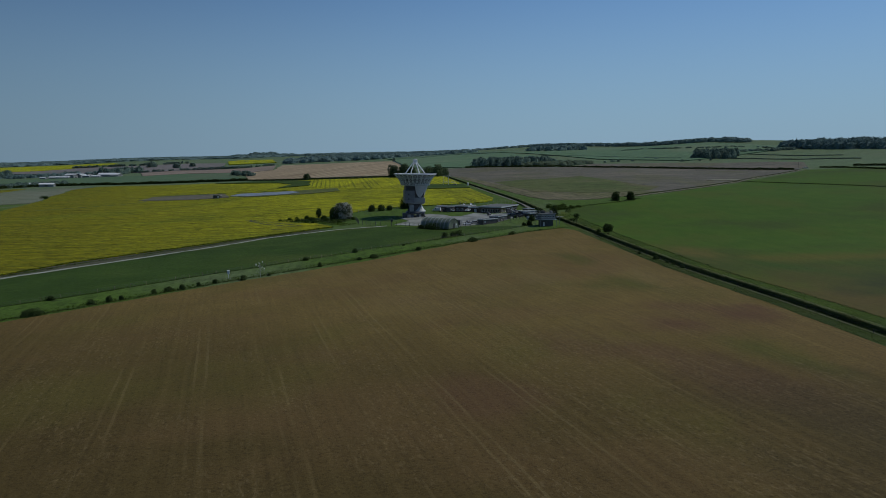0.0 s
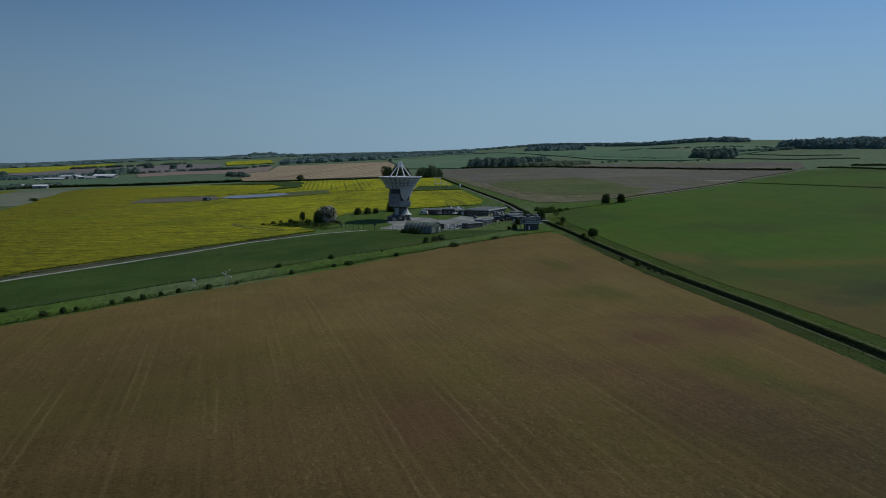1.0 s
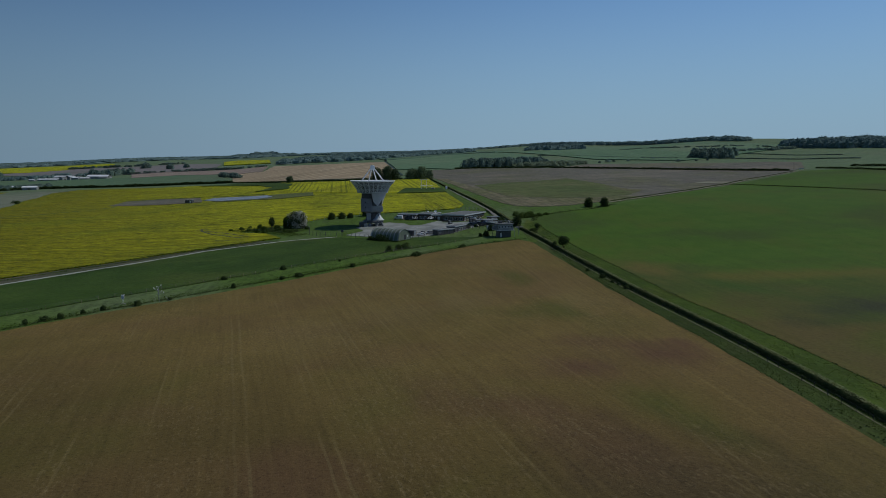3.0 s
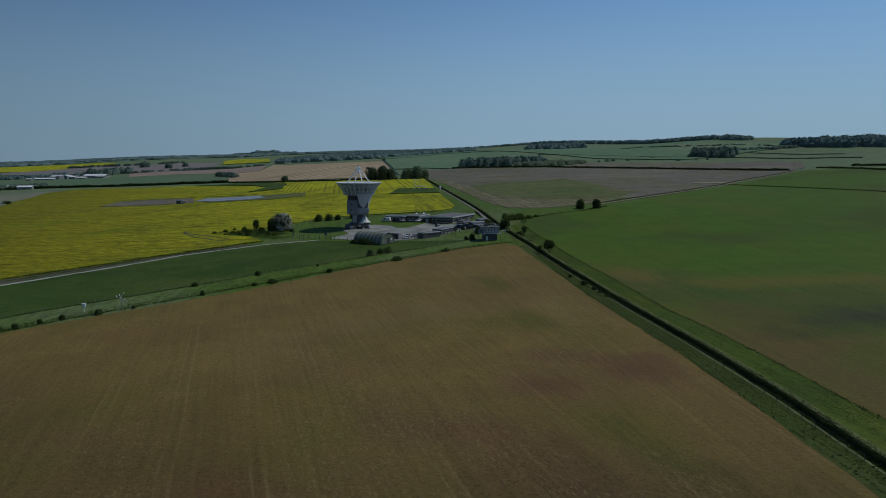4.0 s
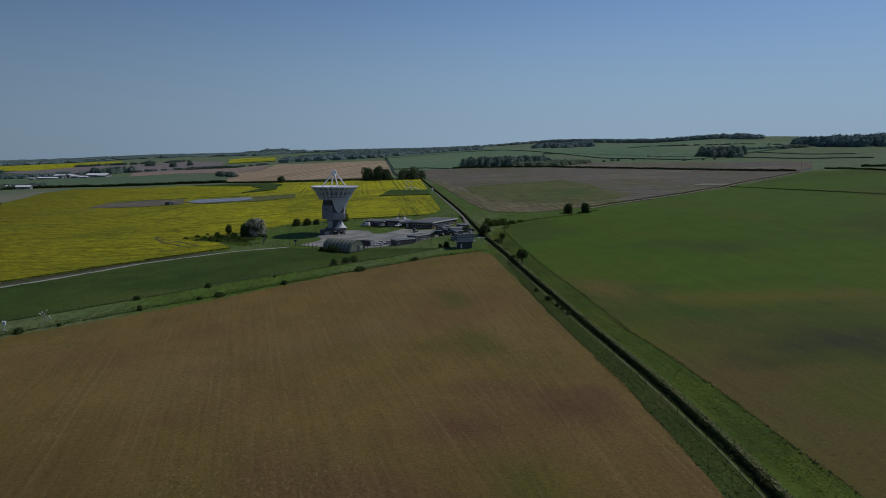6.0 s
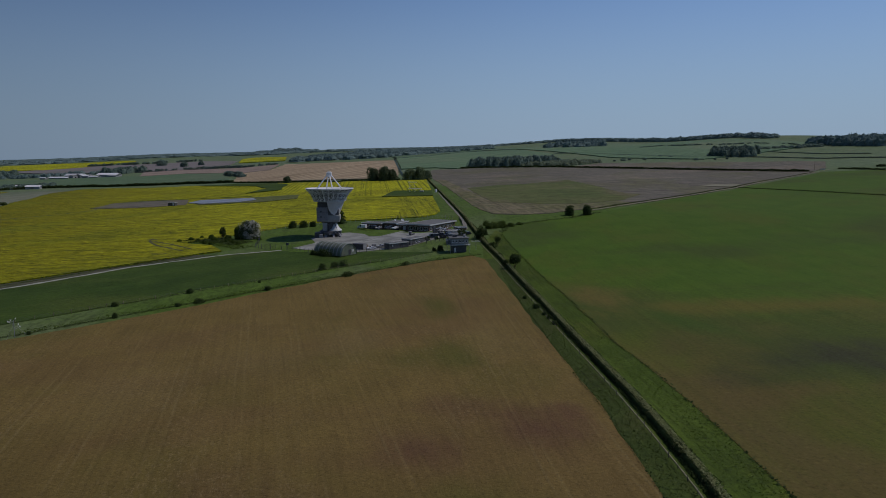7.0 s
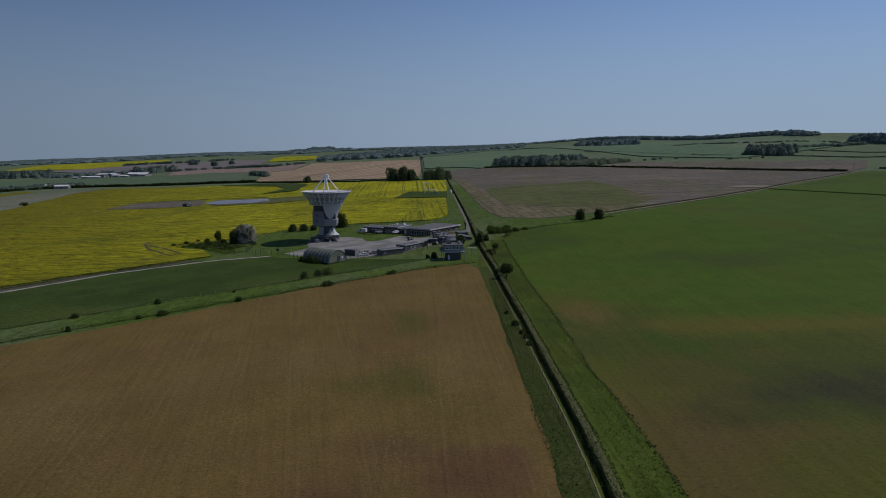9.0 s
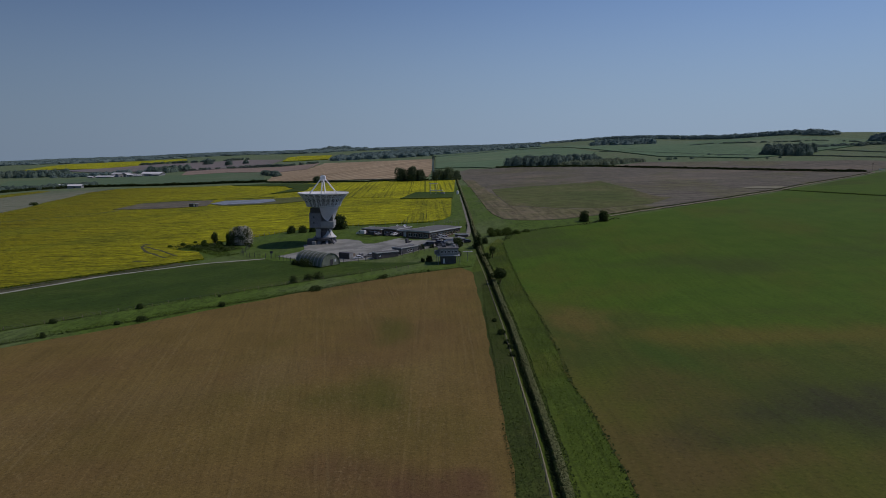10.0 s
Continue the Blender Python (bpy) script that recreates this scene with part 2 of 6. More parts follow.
# near: darker towards the left, brightness falloff put into the crop's colour.
M_RAPE = crop("oilseed_in_flower", (0.288, 0.302, 0.007), (0.35, 0.357, 0.009), ((0.17, 0.185, 0.008),), 45, 82, near=((0.17, 0.16, 0.005), -250, 430, 2.4, 160.0), row=12.0, row_col=(0.12, 0.13, 0.006), row_amt=0.6, row_lo=0.3,
              fine=1.5, rel=1.2, streak=8.0, streak_amt=0.85, speck=1.0, ratio=0.09, dark=0.45, clump=(1.7, 1.0, 0.3))
M_RAPE_B = crop("oilseed_in_flower_rows", (0.318, 0.335, 0.008), (0.393, 0.4, 0.01), ((0.22, 0.22, 0.008),), 50, ROWS_HEDGE, row=4.6, row_col=(0.08, 0.1, 0.008), row_amt=0.9,
                tram=23.0, tram_col=(0.05, 0.07, 0.01), tram_w=0.02, fine=1.1, rel=0.5, streak=3.0, streak_amt=0.4, speck=0.9, clump=(1.8, 0.8, 0.4))
M_RAPE_H = crop("oilseed_headland", (0.24, 0.253, 0.007), (0.297, 0.303, 0.009), ((0.17, 0.185, 0.008),), 45, ROWS_HEDGE, row=5.0, row_col=(0.1, 0.11, 0.008), row_amt=0.6, tram=11.0, tram_col=(0.06, 0.08, 0.01), tram_w=0.05,
                fine=2.0, rel=0.6, streak=4.0, streak_amt=0.6, speck=0.9, dark=0.5, clump=(1.8, 0.8, 0.4))
M_SCRUB = crop("fallow", (0.122, 0.116, 0.088), (0.148, 0.138, 0.107), ((0.126, 0.126, 0.064), (0.185, 0.162, 0.118)), 60, 65, row=13.0, row_col=(0.09, 0.074, 0.064), row_amt=0.6, fine=2.5, streak=12.0, streak_amt=0.8, speck=0.8, clump=(5.0, 0.35, 0.5))
M_SCRUB_TAN = crop("dry_fallow", (0.145, 0.13, 0.074), (0.178, 0.155, 0.094), ((0.1, 0.115, 0.04), (0.12, 0.12, 0.05)), 30, -10, row=6.0, row_col=(0.09, 0.09, 0.045), row_amt=0.8, fine=2.0, streak=5.0, streak_amt=0.7, speck=0.8, clump=(4.0, 0.5, 0.5))
M_SCRUB_GREEN = crop("fallow_weeds", (0.09, 0.108, 0.034), (0.115, 0.128, 0.046), ((0.14, 0.12, 0.066), (0.075, 0.105, 0.03)), 35, 70, fine=2.0, streak=9.0, streak_amt=0.6, speck=0.8, clump=(5.0, 0.4, 0.5))
M_STUBBLE = crop("pale_plough", (0.268, 0.205, 0.126), (0.322, 0.248, 0.158), ((0.225, 0.172, 0.104),), 120, 24, row=19.0, row_col=(0.45, 0.37, 0.24), row_amt=1.0, fine=2.5, streak=8.0, streak_amt=0.4)
M_PINK = crop("bare_earth", (0.225, 0.175, 0.14), (0.265, 0.21, 0.17), ((0.19, 0.16, 0.125),), 150, 30, fine=4.0, streak=9.0)
# Both hillside pastures have distance haze mixed into their greens.
M_GREEN_HAZE = crop("pasture", (0.096, 0.168, 0.09), (0.12, 0.193, 0.104), ((0.148, 0.194, 0.112), (0.086, 0.153, 0.085)), 160, 30, row=16.0, row_amt=0.25, fine=3.0, streak=9.0)
M_GREENDIM_HAZE = crop("hazed_dull_pasture", (0.08, 0.138, 0.074), (0.1, 0.158, 0.084), ((0.116, 0.153, 0.09), (0.075, 0.128, 0.075)), 160, 50, fine=3.0, streak=9.0)
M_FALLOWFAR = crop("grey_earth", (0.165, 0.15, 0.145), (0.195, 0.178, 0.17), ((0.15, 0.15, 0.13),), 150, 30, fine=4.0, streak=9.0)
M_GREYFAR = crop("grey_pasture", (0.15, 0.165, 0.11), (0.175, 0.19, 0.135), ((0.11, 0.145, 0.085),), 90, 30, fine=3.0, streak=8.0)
M_PATH = plain("dry_grass", (0.15, 0.145, 0.085), (0.21, 0.2, 0.125), 2.0, 0.95, fine=0.4)
M_LANE = plain("lane_gravel", (0.15, 0.15, 0.12), (0.2, 0.2, 0.165), 2.5, 0.95, fine=0.5)
M_DULL = crop("dull_verge", (0.068, 0.076, 0.04), (0.085, 0.09, 0.052), ((0.055, 0.07, 0.03), (0.1, 0.095, 0.065)), 9, ROWS_TRACK, fine=0.8, rel=0.25, streak=2.0, streak_amt=0.5, speck=0.8)
M_GAP = plain("trodden_stems", (0.035, 0.04, 0.012), (0.06, 0.062, 0.02), 1.5, 0.95, fine=0.4)
M_TRACK = plain("chalk_track", (0.24, 0.25, 0.2), (0.315, 0.33, 0.27), 3.0, 0.95, fine=0.5)
M_CONCRETE = plain("weathered_concrete", (0.152, 0.16, 0.144), (0.262, 0.272, 0.247), 9.0, 0.9, fine=0.8)
M_FLEECE = crop("crop_cover", (0.2, 0.24, 0.29), (0.27, 0.31, 0.37), (), 40, 70, row=9.0, row_col=(0.13, 0.16, 0.17), row_amt=0.9, row_lo=0.2, fine=2.5, streak=9.0, streak_amt=0.6, rough=0.6)
M_BARK = plain("bark", (0.06, 0.045, 0.03), (0.09, 0.07, 0.05), 0.5, 0.95)
M_LEAF = leaves("leaf_green", (0.045, 0.078, 0.016), (0.085, 0.122, 0.028))
M_LEAF_DARK = leaves("leaf_dark", (0.038, 0.062, 0.021), (0.07, 0.1, 0.033))
M_LEAF_LIT = leaves("leaf_lit", (0.17, 0.2, 0.08), (0.29, 0.31, 0.16))
# Far, copse and mid leaves: distance haze put into paler, bluer leaf colours.
M_LEAF_HAZE = leaves("leaf_haze", (0.155, 0.228, 0.215), (0.19, 0.27, 0.252))
M_LEAF_COPSE_HAZE = leaves("leaf_copse_haze", (0.125, 0.184, 0.15), (0.172, 0.238, 0.192))
M_LEAF_MID_HAZE = leaves("leaf_mid_haze", (0.058, 0.088, 0.045), (0.095, 0.13, 0.066))
M_LEAF_BROAD = leaves("leaf_broad", (0.1, 0.145, 0.075), (0.15, 0.2, 0.105))
# Young growth is pale by itself, lifted further with haze in its colour.
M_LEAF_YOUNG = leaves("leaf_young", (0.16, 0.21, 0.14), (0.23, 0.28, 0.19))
M_HEDGE = leaves("leaf_hedge", (0.05, 0.068, 0.026), (0.125, 0.142, 0.06))
M_BLOSSOM = leaves("leaf_blossom", (0.065, 0.085, 0.04), (0.115, 0.13, 0.065), (0.46, 0.47, 0.4))
M_TUFT = leaves("tuft", (0.042, 0.076, 0.01), (0.072, 0.11, 0.017))
M_TUFT_GREY = leaves("tuft_grey", (0.05, 0.078, 0.02), (0.08, 0.108, 0.032))
M_TRUSS = plain("shaded_sheet", (0.075, 0.077, 0.085), (0.1, 0.102, 0.11), 2.0, 0.7, fine=0.4, rel=0.004)
M_WHITE = plain("white_paint", (0.72, 0.73, 0.74), (0.66, 0.67, 0.68), 2.5, 0.55, fine=0.4, rel=0.004)
M_GREY = plain("grey_paint", (0.265, 0.278, 0.275), (0.232, 0.243, 0.242), 2.5, 0.6, fine=0.4, rel=0.004)
M_PALEGREY = plain("pale_grey_panel", (0.51, 0.535, 0.53), (0.46, 0.483, 0.48), 2.0, 0.55, fine=0.4, rel=0.004)
M_DARK = plain("dark_steel", (0.05, 0.05, 0.055), (0.07, 0.07, 0.075), 1.0, 0.6)
M_BRICK = plain("dark_brick", (0.1, 0.068, 0.058), (0.13, 0.088, 0.072), 1.5, 0.9, fine=0.2)
M_ROOF = plain("roof_felt", (0.1, 0.105, 0.103), (0.134, 0.14, 0.135), 3.0, 0.9, fine=0.4)
M_GLASS = glass("window_glass", (0.02, 0.025, 0.03))
M_WOOD = plain("fence_wood", (0.14, 0.11, 0.08), (0.2, 0.16, 0.12), 0.6, 0.9)
M_STEEL = plain("stained_grey_steel", (0.15, 0.155, 0.17), (0.19, 0.195, 0.21), 1.6, 0.6, fine=0.4, rel=0.004)
M_CORR = plain("green_corrugated", (0.22, 0.265, 0.2), (0.28, 0.32, 0.25), 1.5, 0.6, fine=0.3)


# ---- builders ----
def thing(name, x, y, z, turn=0.0, label="", category="", group="", kind=""):
    ob = new(name)
    ob.matrix_world = pose(x, y, z, 0, 0, turn)
    return tagged(ob, label, category, group, kind)


def mesh_of(bm, material, smooth=False):
    bmesh.ops.recalc_face_normals(bm, faces=bm.faces)
    me = bpy.data.meshes.new("mesh")
    bm.to_mesh(me)
    bm.free()
    me.materials.append(material)
    if smooth:
        me.polygons.foreach_set("use_smooth", [True] * len(me.polygons))
    return me


def part(name, bm, material, parent=None, label="", smooth=False, at=None):
    """One mesh object under a thing or part; at: its pose under the parent."""
    ob = new(name, bm if isinstance(bm, bpy.types.Mesh) else mesh_of(bm, material, smooth))
    if parent is not None:
        ob.parent = parent
    if at is not None:
        ob.matrix_local = at
    if label:
        ob["label"] = label
    return ob


def box(bm, x0, x1, y0, y1, z0, z1, m=None):
    vs = [bm.verts.new((x, y, z)) for x in (x0, x1) for y in (y0, y1) for z in (z0, z1)]
    if m is not None:
        for v in vs:
            v.co = m @ v.co
    for q in ((0, 1, 3, 2), (4, 6, 7, 5), (0, 4, 5, 1), (2, 3, 7, 6), (0, 2, 6, 4), (1, 5, 7, 3)):
        bm.faces.new([vs[i] for i in q])
    return bm


def boxes(*rows):
    bm = bmesh.new()
    for r in rows:
        box(bm, *r)
    return bm


def bevelled(bm, w):
    bmesh.ops.bevel(bm, geom=bm.edges[:], offset=w, segments=1, affect="EDGES")
    return bm


def bar(bm, a, b, r0, r1=None, n=6):
    """A round bar from a to b."""
    a, b = Vector(a), Vector(b)
    r1 = r0 if r1 is None else r1
    q = (b - a).to_track_quat("Z", "Y")
    rings = []
    for p, r in ((a, r0), (b, r1)):
        rings.append([bm.verts.new(p + q @ Vector((r * math.cos(2 * math.pi * k / n), r * math.sin(2 * math.pi * k / n), 0))) for k in range(n)])
    for k in range(n):
        bm.faces.new((rings[0][k], rings[0][(k + 1) % n], rings[1][(k + 1) % n], rings[1][k]))
    bm.faces.new(rings[0][::-1])
    bm.faces.new(rings[1])
    return bm


def bars(r, *ends):
    bm = bmesh.new()
    for a, b in ends:
        bar(bm, a, b, r)
    return bm


def lathe(profile, a0=0.0, a1=360.0, n=48, closed=None):
    """A skin turned about z from (radius, height) pairs between two angles."""
    bm = bmesh.new()
    full = abs(a1 - a0) >= 359.9
    cols = []
    for k in range(n if full else n + 1):
        a = radians(a0 + (a1 - a0) * k / n)
        cols.append([bm.verts.new((r * math.cos(a), r * math.sin(a), z)) for r, z in profile])
    for k in range(n):
        c, d = cols[k], cols[(k + 1) % len(cols)]
        for i in range(len(profile) - 1):
            bm.faces.new((c[i], d[i], d[i + 1], c[i + 1]))
    return bm


def quads_mesh(name, centres, sizes, material, rng, flat=0.0, out=None):
    """Many small leaf-like quads at random turns; flat leans them towards lying level, out towards given directions."""
    n = len(centres)
    nrm = rng.normal(size=(n, 3))
    if out is not None:
        nrm = nrm * 0.42 + out
    if out is None:
        nrm[:, 2] = np.abs(nrm[:, 2]) + flat
    else:
        nrm[:, 2] += flat
    nrm /= np.linalg.norm(nrm, axis=1)[:, None]
    t = np.cross(nrm, rng.normal(size=(n, 3)))
    t /= np.linalg.norm(t, axis=1)[:, None]
    u = np.cross(nrm, t)
    s = np.asarray(sizes).reshape(-1, 1) * 0.5
    t, u = t * s, u * s * rng.uniform(0.5, 1.0, (n, 1))
    co = np.stack([centres - t - u * 0.6, centres + t * 0.4 - u, centres + t + u * 0.6, centres - t * 0.4 + u], axis=1).reshape(-1, 3)
    me = bpy.data.meshes.new(name)
    me.vertices.add(4 * n)
    me.vertices.foreach_set("co", co.astype(np.float32).ravel())
    me.loops.add(4 * n)
    me.loops.foreach_set("vertex_index", np.arange(4 * n, dtype=np.int32))
    me.polygons.add(n)
    me.polygons.foreach_set("loop_start", np.arange(0, 4 * n, 4, dtype=np.int32))
    me.update(calc_edges=True)
    me.validate()
    me.materials.append(material)
    return me


def blob_points(rng, n, r, lobes=7, spread=0.55, dome=False):
    """Points and outward directions on an uneven cluster of lobes filling an ellipsoid of radii r about the origin; dome: the upper half alone, of height 2 r."""
    r = np.asarray(r, float)
    d = rng.normal(size=(lobes, 3))
    d /= np.linalg.norm(d, axis=1)[:, None]
    if dome:
        d[:, 2] = np.abs(d[:, 2])
    cen = d * spread * rng.uniform(0.5, 1.0, (lobes, 1))
    rad = rng.uniform(0.38, 0.62, lobes)
    k = rng.integers(0, lobes, n)
    v = rng.normal(size=(n, 3))
    v /= np.linalg.norm(v, axis=1)[:, None]
    p = cen[k] + v * (rad[k] * rng.uniform(0.7, 1.06, n))[:, None]
    if dome:
        p[:, 2], v[:, 2] = 2.1 * np.tanh(1.25 * np.abs(p[:, 2])), np.where(p[:, 2] < 0, -v[:, 2], v[:, 2])
    return p * r, v


def tree(x, y, height, width, material=None, seed=1, label="", n=900, trunk=0.22, group="", leaf=0.8, name="tree"):
    """A tapered trunk with limbs under an uneven crown of leaf clumps."""
    rng = np.random.default_rng(seed)
    ob = thing(name, x, y, ground(x, y), rng.uniform(0, 360), label or "broadleaf tree in full spring leaf standing in grass", "tree", group)
    bm = bmesh.new()
    h0 = height * max(trunk, 0.0)
    bar(bm, (0, 0, -0.5), (0.05 * width, 0, max(h0, 0.1 * height) + 0.15 * height), 0.03 * height, 0.018 * height, 8)
    for k in range(5):
        a = 2 * math.pi * k / 5 + rng.uniform(-0.4, 0.4)
        bar(bm, (0.03 * width, 0, max(h0, 0.1 * height) * 0.9), (0.3 * width * math.cos(a), 0.3 * width * math.sin(a), height * rng.uniform(0.5, 0.75)), 0.014 * height, 0.005 * height, 6)
    part("trunk", bm, M_BARK, ob)
    rz = (height - h0) / 2
    low = trunk <= 0.05
    pts, out = blob_points(rng, n, (width * 0.52, width * 0.52, rz), 11, 0.58, low)
    pts[:, 2] = np.maximum(pts[:, 2] + h0 + (0 if low else rz), rng.uniform(0.1, 0.6, n))
    part("crown", quads_mesh("crown", pts, rng.uniform(0.6, 1.3, n) * leaf, material or M_LEAF, rng, 0.25, out), None, ob)
    return ob


def bush(x, y, w, h, seed=1, material=None, label="rounded dark green hawthorn bush on the grass bank", d=None, n=260, leaf=0.5, group="bushes along the field bank", turn=None, name="bush"):
    rng = np.random.default_rng(seed)
    n2 = int(n * 1.6)
    pts, out = blob_points(rng, n2, (w * 0.56, (d or w) * 0.56, h * 0.48), 9, 0.5, True)
    pts[:, 2] = np.maximum(pts[:, 2], 0.02)
    ob = new(name, quads_mesh("bush", pts, rng.uniform(0.6, 1.2, n2) * leaf * 0.8, material or M_LEAF_DARK, rng, 0.2, out))
    ob.matrix_world = pose(x, y, ground(x, y) - 0.05, 0, 0, rng.uniform(0, 360) if turn is None else turn)
    return tagged(ob, label, "bush", group)


def drape(name, poly, material, lift, step, label="", kind="structure", ragged=0.0, seed=1, category="field"):
    """A field laid over the land: its outline cut into cells, each corner lifted to the land's height, with an edge down to the soil."""
    rng = np.random.default_rng(seed)
    pts = []
    for (x0, y0), (x1, y1) in zip(poly, poly[1:] + poly[:1]):
        L = math.hypot(x1 - x0, y1 - y0)
        k = max(1, int(L / (step * 0.5)))
        for i in range(k):
            j = ragged * rng.normal(size=2) if i else (0, 0)
            pts.append((x0 + (x1 - x0) * i / k + j[0], y0 + (y1 - y0) * i / k + j[1]))
    bm = bmesh.new()
    bm.faces.new([bm.verts.new((x, y, 0)) for x, y in pts])
    xs, ys = [p[0] for p in pts], [p[1] for p in pts]
    for axis, lo, hi in ((0, min(xs), max(xs)), (1, min(ys), max(ys))):
        c = math.ceil(lo / step) * step
        while c < hi:
            co = [0, 0, 0]
            no = [0, 0, 0]
            co[axis], no[axis] = c, 1
            bmesh.ops.bisect_plane(bm, geom=bm.verts[:] + bm.edges[:] + bm.faces[:], plane_co=co, plane_no=no)
            c += step
    bmesh.ops.triangulate(bm, faces=[f for f in bm.faces if len(f.verts) > 4])
    co = np.array([v.co[:2] for v in bm.verts])
    for v, z in zip(bm.verts, land(co[:, 0], co[:, 1])):
        v.co.z = z + lift
    rim = bmesh.ops.extrude_edge_only(bm, edges=[e for e in bm.edges if e.is_boundary])
    for v in rim["geom"]:
        if isinstance(v, bmesh.types.BMVert):
            v.co.z -= lift + 0.6
    bmesh.ops.recalc_face_normals(bm, faces=bm.faces)
    me = bpy.data.meshes.new(name)
    bm.to_mesh(me)
    bm.free()
    me.materials.append(material)
    return tagged(new(name, me), label, category, kind=kind)


def along(line, step):
    """Points and directions every step metres along a line in the plan."""
    out = []
    rest = 0.0
    for (x0, y0), (x1, y1) in zip(line, line[1:]):
        L = math.hypot(x1 - x0, y1 - y0)
        s = rest
        while s < L:
            out.append((x0 + (x1 - x0) * s / L, y0 + (y1 - y0) * s / L, (x1 - x0) / L, (y1 - y0) / L))
            s += step
        rest = s - L
    return out


def ribbon(name, line, width, material, lift, label="", category="track"):
    """A worn strip along a line, with a slightly wandering edge."""
    rng = np.random.default_rng(len(name) + 5)
    bm = bmesh.new()
    last = None
    for x, y, dx, dy in along(line, 4.0):
        w0, w1 = width / 2 * rng.uniform(0.8, 1.2, 2)
        row = [bm.verts.new((x - dy * w, y + dx * w, ground(x - dy * w, y + dx * w) + lift * (1 if abs(w) < 0.9 * width / 2 else 0.6))) for w in (-w0, -w0 * 0.4, w1 * 0.4, w1)]
        if last:
            for a in range(3):
                bm.faces.new((last[a], last[a + 1], row[a + 1], row[a]))
        last = row
    return tagged(part(name, bm, material), label, category, kind="structure")


def hedge(name, line, width, height, per_m, leaf, material, label, seed=3, gap=0.0, kind="stuff"):
    """A hedgerow: leaf clumps heaped along a line, its top and sides uneven."""
    rng = np.random.default_rng(seed)
    st = along(line, 1.0)
    a = np.array(st)
    n = int(len(a) * per_m)
    k = rng.integers(0, len(a), n)
    lump = np.convolve(rng.uniform(0.45, 1.25, len(a) + 6), np.ones(4) / 4, "same")[3:-3] if len(a) > 8 else rng.uniform(0.8, 1.1, len(a))
    hole = np.convolve(rng.uniform(0, 1, len(a) + 20), np.ones(9) / 9, "same")[10:-10][:len(a)] if len(a) > 8 else np.ones(len(a))
    k = k[hole[k] >= gap]
    n = len(k)
    ang = rng.uniform(0, math.pi, n)
    rad = rng.uniform(0.7, 1.08, n) * lump[k]
    side = np.cos(ang) * rad * width / 2
    up = np.maximum(np.sin(ang), 0) ** 0.7 * rad * height
    jit = rng.uniform(-0.6, 0.6, n)
    x = a[k, 0] - a[k, 3] * side + a[k, 2] * jit
    y = a[k, 1] + a[k, 2] * side + a[k, 3] * jit
    z = land(x, y) + up
    return tagged(new(name, quads_mesh(name, np.stack([x, y, z], 1), rng.uniform(0.6, 1.3, n) * leaf, material, rng, 0.7)), label, "hedge", kind=kind)


def woodland(name, line, deep, height, spacing, crown_w, material, label, seed=5, quads=60, leaf=1.6):
    """A wood or belt of trees: lumpy leafy crowns of uneven height scattered along a line and back from it."""
    rng = np.random.default_rng(seed)
    cs = []
    for x, y, dx, dy in along(line, spacing):
        for b in np.arange(0, deep + 0.1, spacing):
            o = b + rng.normal() * spacing * 0.3
            j = rng.normal() * spacing * 0.35
            cs.append((x - dy * o + dx * j, y + dx * o + dy * j, rng.uniform(0.75, 1.1)))
    cs = np.array(cs)
    g = land(cs[:, 0], cs[:, 1])
    nu, nv = 11, 6
    u, v = np.meshgrid(np.arange(nu) * 2 * math.pi / nu, np.linspace(0.0, math.pi / 2, nv))
    dome = np.stack([np.cos(u) * np.cos(v), np.sin(u) * np.cos(v), np.sin(v)], -1).reshape(-1, 3)
    k0 = np.arange(nu)
    ring = np.concatenate([np.stack([k0 + nu * r, (k0 + 1) % nu + nu * r, (k0 + 1) % nu + nu * (r + 1), k0 + nu * (r + 1)], 1) for r in range(nv - 1)])
    co, fa, out = [], [], []
    for i, ((x, y, k), z) in enumerate(zip(cs, g)):
        r = np.array((crown_w * 0.6 * rng.uniform(0.85, 1.2), crown_w * 0.6 * rng.uniform(0.85, 1.2), height * k))
        lump = rng.uniform(0.74, 1.14, (len(dome), 1))
        co.append(dome * lump * r * 0.86 + (x, y, z))
        fa.append(ring + i * len(dome))
        d = rng.normal(size=(quads, 3))
        d[:, 2] = np.abs(d[:, 2])
        d /= np.linalg.norm(d, axis=1)[:, None]
        out.append((d * r * rng.uniform(0.86, 1.04, (quads, 1)) + (x, y, z), d))
    ob = new(name, quads_mesh(name, np.concatenate([o[0] for o in out]), rng.uniform(0.6, 1.3, quads * len(cs)) * leaf, material, rng, 0.4, np.concatenate([o[1] for o in out])))
    body = bpy.data.meshes.new("foliage")
    body.from_pydata(np.concatenate(co).tolist(), [], np.concatenate(fa).tolist())
    body.materials.append(material)
    bm = bmesh.new()
    bm.from_mesh(ob.data)
    bm.from_mesh(body)
    bm.to_mesh(ob.data)
    bm.free()
    return tagged(ob, label, "woodland", kind="stuff")


